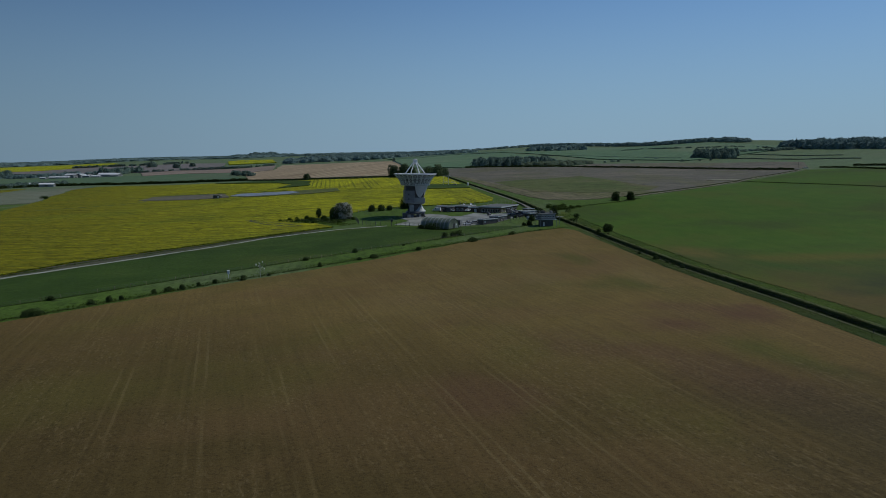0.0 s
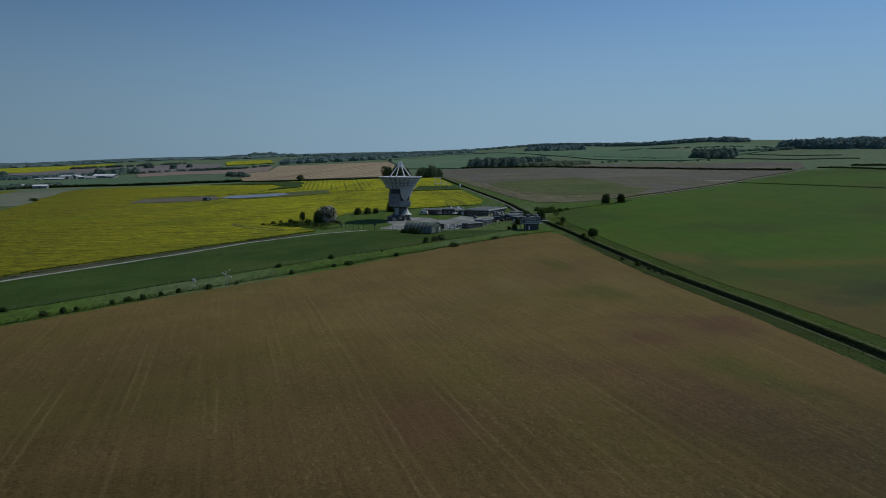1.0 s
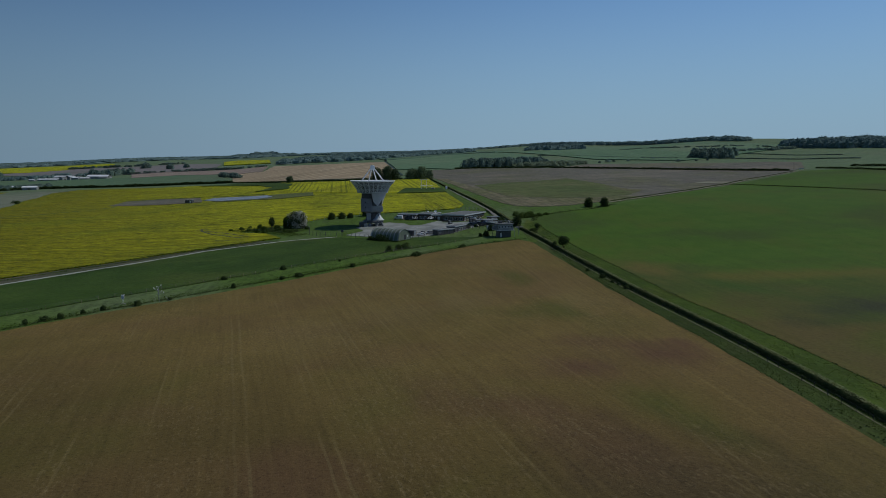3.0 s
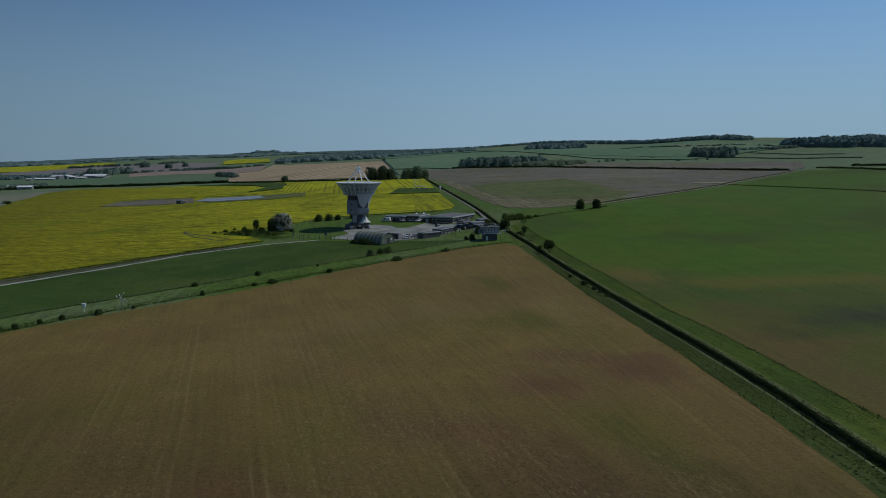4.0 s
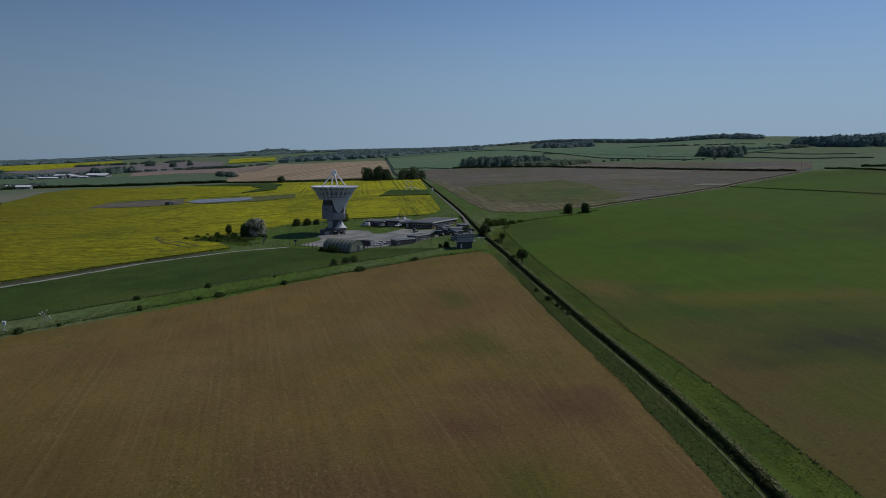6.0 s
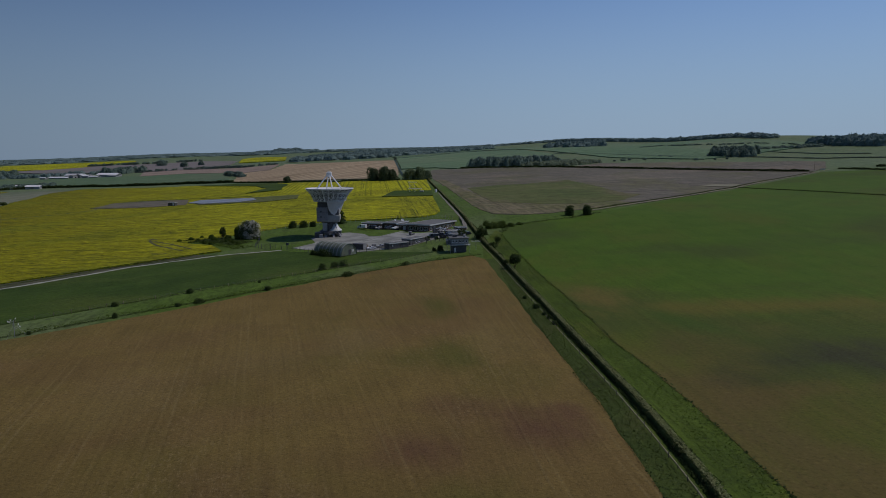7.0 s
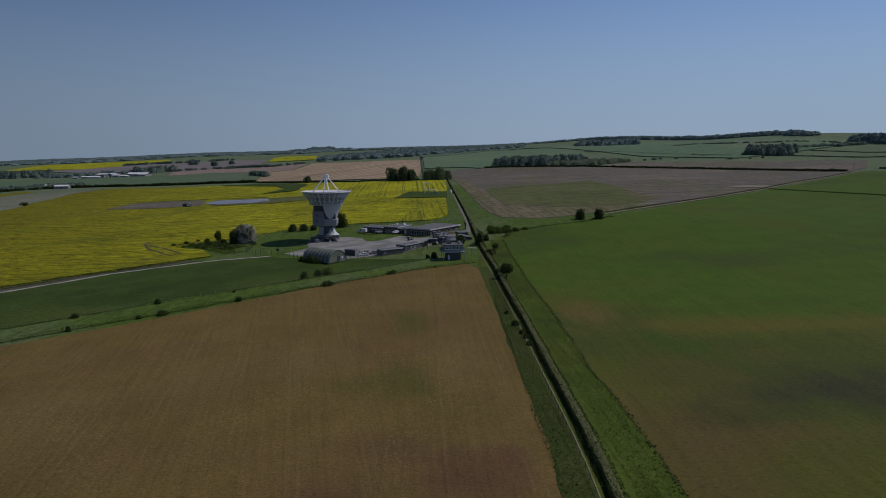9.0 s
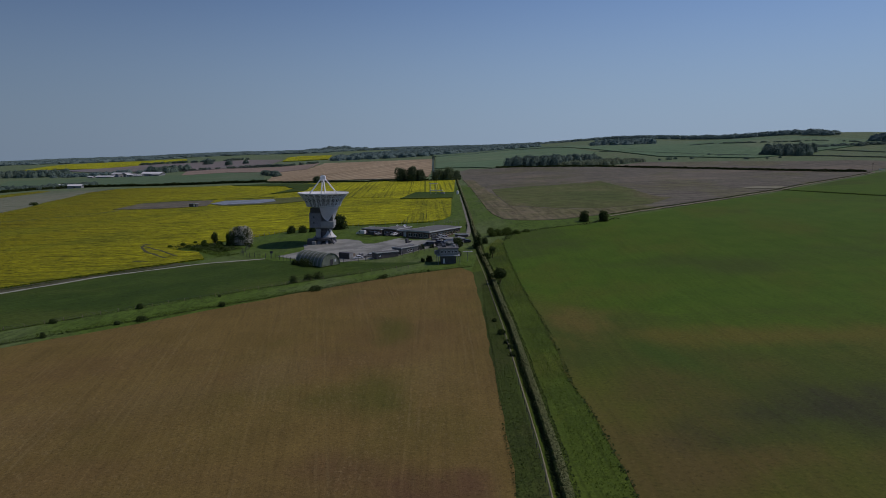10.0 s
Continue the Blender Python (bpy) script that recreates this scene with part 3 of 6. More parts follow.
def hedge_body(name, line, width, height, material, label, seed=30):
    """The dense inside of a clipped hedge: a lumpy loft along its line."""
    rng = np.random.default_rng(seed)
    bm = bmesh.new()
    last = None
    for x, y, dx, dy in along(line, 0.9):
        k = rng.uniform(0.85, 1.12)
        row = []
        for a in np.linspace(0, math.pi, 8):
            s = -math.cos(a)
            o = math.copysign(abs(s) ** 0.6, s) * width / 2 * k * rng.uniform(0.88, 1.1)
            row.append(bm.verts.new((x - dy * o, y + dx * o, ground(x, y) - 0.2 + (0.2 + height) * math.sin(a) ** 0.55 * k * rng.uniform(0.93, 1.06))))
        if last:
            for i in range(7):
                bm.faces.new((last[i], last[i + 1], row[i + 1], row[i]))
        last = row
    return tagged(part(name, bm, material), label, "hedge", kind="stuff")


# ---- the land ----
DEPTHS = (240, 320, 400, 460, 700, 900, 1150, 1500, 2000, 2500, 3000, 3600, 4900)
SLOPES = (-0.87, -0.625, -0.385, -0.06, 0.204, 0.41, 0.625)
HEIGHTS = (
    (-4, -4, -4, -4, -4, -5, -6, -6, -6, -8, -10, -13, -16),
    (-4, -4, -4, -4, -4, -4, -2, 3, 7, 11, 15, 18, 20),
    (-4, -4, -3.5, -3, -4, -1, 7, 16, 29, 39, 43, 46, 47),
    (-4, -1.5, 0.2, 3, 11, 17, 29, 40, 50, 58, 63, 64, 64),
    (-4, -1, 3, 8, 16, 22, 28, 48, 73, 92, 95, 94, 94),
    (-4, -2, 3, 7, 15, 22, 37, 79, 88, 90, 90, 90, 90),
    (-4, -2, 3, 8, 19, 33, 55, 72, 78, 80, 80, 80, 80),
)


def rough_height(x, y):
    """Height of the land at arrays x, y: depth ahead against slope sideways."""
    d = np.maximum(y, 200.0)
    s = x / d
    cols = np.stack([np.interp(d, DEPTHS, h) for h in HEIGHTS])
    k = np.clip(np.interp(s, SLOPES, np.arange(len(SLOPES))), 0, len(SLOPES) - 1.001)
    i = k.astype(int)
    f = k - i
    f = f * f * (3 - 2 * f)
    n = np.arange(len(d))
    return cols[i, n] * (1 - f) + cols[i + 1, n] * f


def land(x, y):
    """Smoothed height of the land."""
    x, y = np.atleast_1d(np.asarray(x, float)), np.atleast_1d(np.asarray(y, float))
    r = 10 + 0.06 * np.maximum(y, 0)
    z = sum(rough_height(x + a * r, y + b * r) for a, b in ((0, 0), (1, 0), (-1, 0), (0, 1), (0, -1))) / 5
    # level terraces cut for the laboratory and the workshops
    for cx, cy, c, d, a, b in ((32, 431, 0.444, 0.896, 24, 14), (5, 437, 0.92, -0.39, 23, 13)):
        u, v = (x - cx) * c + (y - cy) * d, (y - cy) * c - (x - cx) * d
        k = np.clip((1.0 - np.hypot(u / a, v / b)) / 0.25, 0, 1)
        k = k * k * (3 - 2 * k)
        z = np.where(z > 1.4, z * (1 - k) + 1.4 * k, z)
    return z


def ground(x, y):
    return float(land(x, y)[0])


def ground_sheet():
    ys = np.concatenate([np.arange(-600, 0, 60), np.arange(0, 500, 10), np.arange(500, 1050, 12.5), np.arange(1050, 1600, 25), np.arange(1600, 4941, 60)])
    xs = np.concatenate([np.arange(-3900, -700, 80), np.arange(-700, -150, 25), np.arange(-150, 160, 10), np.arange(160, 480, 16), np.arange(480, 800, 25), np.arange(800, 3901, 80)])
    gx, gy = np.meshgrid(xs, ys)
    gz = land(gx.ravel(), gy.ravel())
    me = bpy.data.meshes.new("ground")
    w, h = len(xs), len(ys)
    idx = np.arange(w * h).reshape(h, w)
    faces = np.stack([idx[:-1, :-1], idx[:-1, 1:], idx[1:, 1:], idx[1:, :-1]], -1).reshape(-1, 4)
    me.from_pydata(np.stack([gx.ravel(), gy.ravel(), gz], 1).tolist(), [], faces.tolist())
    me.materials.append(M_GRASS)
    me.polygons.foreach_set("use_smooth", [True] * len(me.polygons))
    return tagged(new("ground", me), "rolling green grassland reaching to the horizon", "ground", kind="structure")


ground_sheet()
BROWN_EDGE = [(100, -80), (87, 90), (85.2, 121), (84.4, 135), (83.5, 150), (82.0, 170), (80.4, 186), (78.2, 204), (74.6, 233), (69.4, 274), (64.5, 309), (60.5, 334)]
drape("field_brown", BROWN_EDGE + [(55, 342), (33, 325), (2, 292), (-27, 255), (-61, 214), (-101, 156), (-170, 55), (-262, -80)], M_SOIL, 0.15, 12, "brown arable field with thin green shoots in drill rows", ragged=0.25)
drape("bank", [(x - 0.2, y) for x, y in BROWN_EDGE[1:]] + [(65.5, 336), (69.6, 303), (73.6, 274), (77.6, 245), (80.8, 220), (83.6, 199), (85.4, 183), (86.8, 169), (88.7, 146), (89.7, 121), (91.5, 90)], M_BANK, 0.12, 12, "dull green rough bank between field and hedge", category="bank")
drape("verge", [(98, -80), (85, 90), (82, 121), (81, 135), (80.4, 150), (79.5, 170), (75.5, 204), (72.3, 233), (67.5, 274), (62.3, 309), (60, 336), (60, 372), (66, 408), (70.5, 397), (75, 359), (81.5, 311), (87.4, 275), (91.5, 244), (93.8, 220), (97.5, 200), (99, 187), (101, 170), (103, 146), (107, 110), (127, -80)],
      M_VERGE, 0.08, 10, "rich green grass verge on both sides of the hedge", category="verge")
drape("meadow", [(-112, 173), (-99, 190), (-79, 221), (-58, 248), (-38, 276), (-5, 308), (22, 334), (40, 352), (20, 352), (-25, 356), (-29, 360), (-53, 348), (-81, 323), (-106, 278), (-125, 240),
                 (-138, 214), (-190, 120), (-260, -20), (-200, 40)], M_MEADOW, 0.1, 14, "dark green meadow between track and fence", ragged=0.3)
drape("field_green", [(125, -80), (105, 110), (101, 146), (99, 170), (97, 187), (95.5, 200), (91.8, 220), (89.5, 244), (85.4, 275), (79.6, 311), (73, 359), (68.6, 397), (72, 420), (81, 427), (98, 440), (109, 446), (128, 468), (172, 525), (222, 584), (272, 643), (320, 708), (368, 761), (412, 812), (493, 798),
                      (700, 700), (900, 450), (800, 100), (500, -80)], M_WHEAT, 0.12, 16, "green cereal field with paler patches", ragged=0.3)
drape("field_yellow", [(-58, 361), (-70, 380), (-88, 390), (-84, 402), (-66, 418), (-49, 446), (-36, 454), (-20, 460), (2, 463), (23, 467), (30, 477), (32, 493), (24, 560), (19, 602), (15, 662), (2, 760), (-1, 809),
                       (-100, 812), (-180, 866), (-250, 921), (-313, 942), (-365, 938), (-421, 940), (-452, 930), (-454, 868), (-418, 776), (-403, 728), (-369, 653), (-353, 606), (-310, 480), (-300, 320), (-260, 160), (-185, 155), (-142, 221),
                       (-134, 250), (-119, 280), (-96, 318), (-77, 341)], M_RAPE, 0.4, 20, "bright yellow oilseed field in full flower", ragged=0.4)
drape("field_yellow_strip", [(-498, 784), (-510, 830), (-528, 902), (-548, 905), (-545, 850), (-515, 760)], M_RAPE, 0.5, 30, "narrow yellow oilseed strip beside the pasture", ragged=0.5)
drape("field_yellow_rows", [(-1, 808), (-100, 811), (-195, 884), (-165, 780), (-110, 668), (-60, 630), (-19, 615), (18, 607), (15, 662)], M_RAPE_B, 0.5, 20, "yellow oilseed with dark wheel tracks")
drape("field_yellow_headland", [(33, 492), (30, 520), (20.4, 601), (-8, 603), (2, 560), (9, 463), (24, 466), (31, 476)], M_RAPE_H, 0.5, 20, "yellow oilseed with dark wheel tracks")
drape("clearing", [(-20, 607), (-17, 661), (16, 652), (21, 602)], M_MEADOW, 0.9, 20, "mown grass clearing among yellow oilseed")
drape("patch_bare", [(-276, 638), (-288, 702), (-264, 722), (-243, 720), (-222, 715), (-205, 674), (-197, 649), (-227, 642), (-255, 637)], M_SCRUB, 0.7, 25, "bare brown patch in the oilseed field", ragged=1)
drape("patch_strip", [(-205, 676), (-205, 704), (-140, 672), (-100, 662), (-92, 622), (-120, 612), (-180, 638)], M_SCRUB_GREEN, 0.7, 25, "fallow strip beside the covered crop", ragged=1)
drape("crop_cover", [(-202, 668), (-201, 694), (-143, 666), (-131, 639), (-143, 631), (-179, 644)], M_FLEECE, 0.95, 20, "pale blue-grey crop cover laid over the field")
drape("patch_green", [(-300, 932), (-244, 920), (-180, 866), (-156, 829), (-142, 742), (-175, 742), (-168, 790), (-200, 850), (-250, 895)], M_MEADOW, 0.95, 25, "green strip at the head of the oilseed", ragged=1)
drape("field_wedge", [(-498, 778), (-508, 826), (-526, 899), (-475, 927), (-456, 932), (-457, 868), (-420, 776), (-405, 728), (-371, 653), (-355, 606), (-420, 500), (-520, 600)], M_GREYFAR, 0.6, 30, "grey-green rough pasture", ragged=0.8)
PATH_LINE = [(124, 476), (167, 526), (194, 558), (219, 587), (242, 617), (267, 645), (283, 669), (315, 711), (363, 764), (407, 812)]
drape("field_fallow", [(9, 797), (28, 685), (47, 559), (57, 496), (65, 468), (75, 461), (87, 460), (99, 464), (119, 482)] + PATH_LINE[1:] + [(409, 821), (352, 880), (275, 922), (217, 957), (161, 998), (119, 1009), (52, 1012), (25, 995), (-4, 990), (-14, 940), (0, 860)], M_SCRUB, 0.16, 12.5, "brown and purple fallow field", ragged=0.6)
drape("fallow_upper", [(161, 1003), (217, 962), (275, 927), (352, 885), (409, 826), (440, 864), (485, 966), (461, 1011), (403, 1035), (344, 1072), (277, 1105), (237, 1128), (200, 1060)], M_SCRUB, 0.3, 16, "brown fallow ground beyond the field hedge", ragged=0.6)
drape("fallow_green", [(46, 672), (74, 690), (100, 699), (140, 739), (156, 662), (167, 593), (177, 586), (155, 540), (128, 518), (101, 511), (77, 528), (71, 529), (66, 538), (56, 598)], M_SCRUB_GREEN, 0.26, 12.5, "green patch in the fallow field", ragged=0.6)
drape("fallow_dry", [(9, 799), (20, 795), (43, 662), (55, 598), (66, 537), (71, 527), (77, 526), (101, 509), (128, 516), (150, 534), (160, 520), (133, 492), (119, 484), (99, 465), (87, 461), (75, 462), (65, 469), (57, 497), (47, 560), (28, 686)], M_SCRUB_TAN, 0.21, 12.5, "dry tan strip of the fallow field", ragged=0.6)
drape("chalk_scrape", [(245, 668), (261, 684), (282, 682), (274, 664), (252, 661)], M_PATH, 0.5, 20, "pale chalky scrape in the fallow field", ragged=1.5)
drape("field_far_brown", [(-267, 963), (-320, 1146), (-279, 1171), (-310, 1365), (-220, 1285), (-151, 1250), (-88, 1249), (-54, 1001), (-38, 870), (-67, 838), (-139, 870)], M_STUBBLE, 1.0, 40, "pale brown ploughed field with light stripes", ragged=1)
drape("field_far_pink", [(-503, 1190), (-558, 1313), (-508, 1373), (-380, 1345), (-325, 1380), (-283, 1175), (-322, 1150), (-355, 1188), (-443, 1232)], M_PINK, 1.2, 60, "bare brown field")
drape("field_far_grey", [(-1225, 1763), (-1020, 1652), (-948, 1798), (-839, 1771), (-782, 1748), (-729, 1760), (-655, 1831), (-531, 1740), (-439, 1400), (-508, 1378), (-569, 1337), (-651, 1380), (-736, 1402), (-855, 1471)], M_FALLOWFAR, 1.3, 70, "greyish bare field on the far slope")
drape("field_far_green", [(-713, 1211), (-645, 1221), (-543, 1205), (-499, 1194), (-443, 1229), (-355, 1185), (-285, 1000), (-332, 988), (-385, 981), (-439, 976), (-533, 993), (-651, 1095)], M_GREENDIM_HAZE, 1.0, 50, "green pasture")
drape("field_far_dark", [(-813, 1181), (-713, 1211), (-651, 1095), (-598, 966), (-630, 958), (-720, 1050)], M_GREENDIM_HAZE, 1.0, 50, "dull green pasture below the wood")
drape("field_hill_green", [(-50, 1005), (-7, 1023), (25, 998), (49, 1030), (70, 1130), (170, 1180), (190, 1400), (131, 1700), (18, 1660), (-77, 1405), (-94, 1342), (-86, 1255)], M_GREEN_HAZE, 1.2, 60, "green hillside pasture")
drape("field_hill_upper", [(-98, 1352), (-80, 1410), (14, 1670), (80, 1760), (128, 1722), (190, 1800), (92, 1950), (-60, 1850), (-130, 1480)], M_GREENDIM_HAZE, 1.2, 60, "upper green hillside pasture")
drape("field_ridge_green", [(108, 1838), (383, 1836), (520, 1500), (644, 1287), (383, 1117), (272, 1253)], M_GREEN_HAZE, 1.4, 60, "green hillside pasture")
drape("field_far_yellow", [(-488, 1624), (-574, 1899), (-568, 1998), (-457, 1909), (-371, 1585), (-431, 1612)], M_RAPE_B, 1.5, 80, "distant yellow oilseed field")
drape("field_hill_yellow", [(-1204, 1696), (-1129, 1741), (-978, 1676), (-919, 1751), (-958, 1927), (-901, 1978), (-981, 2137), (-1073, 2202), (-1347, 2328), (-1480, 2280), (-1423, 2118)], M_RAPE_B, 1.6, 80, "distant yellow oilseed field")
drape("track_verge", [(-192, 112), (-140, 215), (-127, 242), (-108, 280), (-83, 325), (-58, 350), (-66, 352), (-77, 340), (-96, 317), (-119, 279), (-134, 249), (-142, 220), (-186, 150)], M_DULL, 0.14, 14, "dull grey-green rough verge between track and oilseed", category="verge")
ribbon("farm_track", [(-260, -30), (-190, 110), (-139, 214), (-126, 241), (-107, 279), (-82, 324), (-54, 349), (-29, 361)], 2.0, M_TRACK, 0.22, "pale chalk farm track beside the oilseed")
ribbon("lane", [(24, 633), (38, 527), (49, 446), (51, 412)], 2.3, M_LANE, 0.14, "grey lane running past the station")
drape("pavement", [(-26, 398), (-20, 412), (-10, 415), (-1, 409), (3, 400), (8, 400), (17, 414), (33, 414), (40, 408), (41, 392), (33, 380), (25, 366), (5, 353), (-10, 358), (-20, 362), (-27, 367), (-20, 382)],
      M_CONCRETE, 0.12, 14, "weathered grey concrete yard", category="pavement")


# ---- radio telescope ----
M_SHROUD = plain("shroud_paint", (0.8, 0.81, 0.83), (0.73, 0.74, 0.76), 1.8, 0.5, fine=0.5, rel=0.004)
M_LATTICE = plain("lattice_paint", (0.72, 0.73, 0.75), (0.62, 0.63, 0.65), 2.0, 0.6, fine=0.4, rel=0.004)
def radio_telescope(x, y, z, turn):
    ob = thing("radio_telescope", x, y, z, turn, "large white radio telescope dish pointing straight up on a steel mount", "telescope")
    R, rim, hub = 11.9, 24.5, 18.2
    bowl = [(r, rim - 3.7 * (1 - (r / R) ** 2)) for r in np.linspace(0.3, R, 14)]
    bm = lathe(bowl + [(R, rim - 0.06)] + [(r, h - 0.08) for r, h in bowl[::-1]], n=72)
    part("reflector", bm, M_WHITE, ob, "white parabolic dish surface", True)
    # Grey skin added over the white underside, its shade put into the colour.
    back = [(r, h - 0.1) for r, h in bowl[:-1]]
    part("underside_shade", lathe(back + [(r, h - 0.1) for r, h in back[::-1]], n=72), M_STEEL, ob, "dull grey skin painting shade under the dish", True)
    part("rim", lathe([(R - 0.1, rim - 0.3), (R + 0.22, rim - 0.3), (R + 0.22, rim + 0.12), (R - 0.1, rim + 0.12), (R - 0.1, rim - 0.3)], n=72), M_WHITE, ob)
    rib = bmesh.new()
    top = [(11.7, rim - 0.35), (10.0, rim - 1.5), (8.4, rim - 2.4), (6.0, rim - 3.2)]
    low = [(11.7, rim - 0.5), (9.9, rim - 2.4), (8.6, hub + 1.9), (8.0, hub)]
    for chain in (top, low):
        for a, b in zip(chain, chain[1:]):
            bar(rib, (a[0], 0, a[1]), (b[0], 0, b[1]), 0.17, n=5)
    for a, b in list(zip(top, low))[1:] + list(zip(top[1:], low[:-1]))[1:] + [(top[3], low[2])]:
        bar(rib, (a[0], 0, a[1]), (b[0], 0, b[1]), 0.1, n=5)
    rib_me = mesh_of(rib, M_LATTICE)
    for k in range(24):
        part("back_rib", rib_me, None, ob, at=pose(0, 0, 0, 0, 0, 15 * k))
    for r, h in ((9.9, rim - 2.4), (8.6, hub + 1.9), (8.0, hub), (10.0, rim - 1.5), (8.4, rim - 2.4)):
        part("ring_beam", lathe([(r - 0.14, h - 0.14), (r + 0.14, h - 0.14), (r + 0.14, h + 0.14), (r - 0.14, h + 0.14), (r - 0.14, h - 0.14)], n=48), M_PALEGREY, ob)
    lace = bmesh.new()
    q = radians(15)
    for (r0, h0), (r1, h1) in (((11.7, rim - 0.5), (9.9, rim - 2.4)), ((9.9, rim - 2.4), (8.6, hub + 1.9)), ((8.6, hub + 1.9), (8.0, hub))):
        bar(lace, (r0, 0, h0), (r1 * math.cos(q), r1 * math.sin(q), h1), 0.08, n=4)
        bar(lace, (r0 * math.cos(q), r0 * math.sin(q), h0), (r1, 0, h1), 0.08, n=4)
    lace_me = mesh_of(lace, M_LATTICE)
    for k in range(24):
        part("cross_brace", lace_me, None, ob, at=pose(0, 0, 0, 0, 0, 15 * k))
    # Dark panels added in place of the shaded openings between the ribs.
    slot = bmesh.new()
    box(slot, -0.45, 0.45, -0.05, 0.05, 0, 1.25)
    slot_me = mesh_of(slot, M_DARK)
    for k in range(24):
        a = radians(15 * k + 7.5)
        part("gap_panel", slot_me, None, ob, at=pose(9.1 * math.cos(a), 9.1 * math.sin(a), hub + 2.3, 0, 0, 15 * k + 97.5) @ pose(0, 0, 0, -30))
    part("backing_cone", lathe([(8.6, rim - 2.7), (7.6, rim - 3.9), (6.9, hub + 1.0)], n=48), M_GREY, ob, "grey sheeted backing")
    # four legs up to the focus cabin
    for k in range(4):
        a = radians(17 + 90 * k)
        c, s = math.cos(a), math.sin(a)
        bm = bmesh.new()
        bar(bm, (8.0 * c, 8.0 * s, rim - 2.3), (1.0 * c, 1.0 * s, rim + 6.6), 0.36, 0.3, 8)
        part("feed_leg", bm, M_WHITE, ob)
    part("focus_cabin", bevelled(boxes((-1.25, 1.25, -1.25, 1.25, rim + 5.8, rim + 8.0)), 0.15), M_WHITE, ob)
    part("focus_cap", lathe([(0.01, rim + 8.4), (0.8, rim + 8.4), (0.95, rim + 8.0), (0.01, rim + 8.0)], n=16), M_PALEGREY, ob)
    part("feed_horn", lathe([(0.01, rim + 5.0), (0.35, rim + 5.0), (0.6, rim + 5.9), (0.01, rim + 5.9)], n=16), M_GREY, ob)
    # hub and curved shroud
    part("hub", lathe([(0.01, hub + 1.8), (7.0, hub + 1.8), (7.2, hub), (5.5, hub - 0.6), (0.01, hub - 0.6)], n=40), M_STEEL, ob, "grey drum under the dish")
    shroud = bmesh.new()
    cols = []
    n = 44
    for k in range(n + 1):
        deg = -98 + 150 * (k / n) ** 1.4
        a = radians(deg)
        lowest = float(np.interp(deg, (-98, -96.5, -94, -90, -83, -74, -64, -52, -30, 12, 52), (18.4, 16.4, 14.8, 13.4, 12.4, 11.7, 11.2, 10.9, 10.8, 11.4, 16.0)))
        col = []
        for i in range(11):
            h = hub + 0.5 + (lowest - hub - 0.5) * i / 10
            r = float(np.interp(h, (10.6, 11.1, 12.5, 14.5, 18.2, 19.0), (4.2, 4.6, 5.3, 6.0, 7.4, 7.6)))
            col.append(shroud.verts.new((r * math.cos(a), r * math.sin(a), h)))
        cols.append(col)
    for c, d in zip(cols, cols[1:]):
        for i in range(10):
            shroud.faces.new((c[i], d[i], d[i + 1], c[i + 1]))
    bmesh.ops.solidify(shroud, geom=shroud.faces[:], thickness=0.4)
    part("shroud", shroud, M_SHROUD, ob, "curved pale grey shroud", True)
    part("core", bevelled(boxes((-1.0, 4.6, -3.9, 3.9, 8.4, hub)), 0.2), M_TRUSS, ob)
    part("counterweight", bevelled(boxes((-6.4, -0.8, -4.6, 4.6, 8.0, 15.2)), 0.25), M_STEEL, ob, "grey steel counterweight housing")
    # Dark block added where only shade shows below the dish ring.
    part("shade_block", bevelled(boxes((-5.9, -0.9, -4.3, 4.3, 15.2, hub - 0.6)), 0.15), M_DARK, ob, "dark block standing for the shade under the dish")
    for yy in (-4.62,):
        for zz in (10.0, 12.6):
            part("hatch", bevelled(boxes((-4.6, -3.9, yy - 0.06, yy, zz, zz + 0.9)), 0.02), M_DARK, ob)
    part("bearing_arm", bevelled(boxes((-1.2, 5.2, -4.3, 4.3, 8.3, 11.2)), 0.3), M_GREY, ob)
    part("yoke", bevelled(boxes((-4.2, 4.8, -3.8, 3.8, 7.6, 8.4)), 0.15), M_GREY, ob)
    part("turret", lathe([(0.01, 7.4), (3.0, 7.4), (3.0, 3.4), (0.01, 3.4)], n=32), M_DARK, ob, "dark steel azimuth drum")
    part("ladder_box", bevelled(boxes((-3.6, -1.3, -3.9, -2.0, 3.2, 7.3)), 0.08), M_GREY, ob)
    part("skirt", lathe([(0.6, 7.3), (1.2, 6.2), (2.2, 4.4), (3.4, 3.5), (3.5, 3.3), (0.3, 3.3)], n=24), M_PALEGREY, ob, "pale conical skirt", True, pose(2.6, -1.6, 0))
    part("base_ring", lathe([(0.01, 3.3), (5.2, 3.3), (5.6, 2.6), (5.6, 2.0), (0.01, 2.0)], n=36), M_DARK, ob)
    for k in range(8):
        bm = bmesh.new()
        vs = [(4.6, -0.45, 2.3), (4.6, 0.45, 2.3), (3.2, 0.45, 2.3), (3.2, -0.45, 2.3), (7.0, -0.6, -0.6), (7.0, 0.6, -0.6), (4.4, 0.6, -0.6), (4.4, -0.6, -0.6)]
        v = [bm.verts.new(q) for q in vs]
        for q in ((0, 1, 2, 3), (4, 7, 6, 5), (0, 4, 5, 1), (1, 5, 6, 2), (2, 6, 7, 3), (3, 7, 4, 0)):
            bm.faces.new([v[i] for i in q])
        part("buttress", bm, M_STEEL, ob, at=pose(0, 0, 0, 0, 0, 45 * k + 20))
    for sx in (-1, 1):
        for sy in (-1, 1):
            leg = bmesh.new()
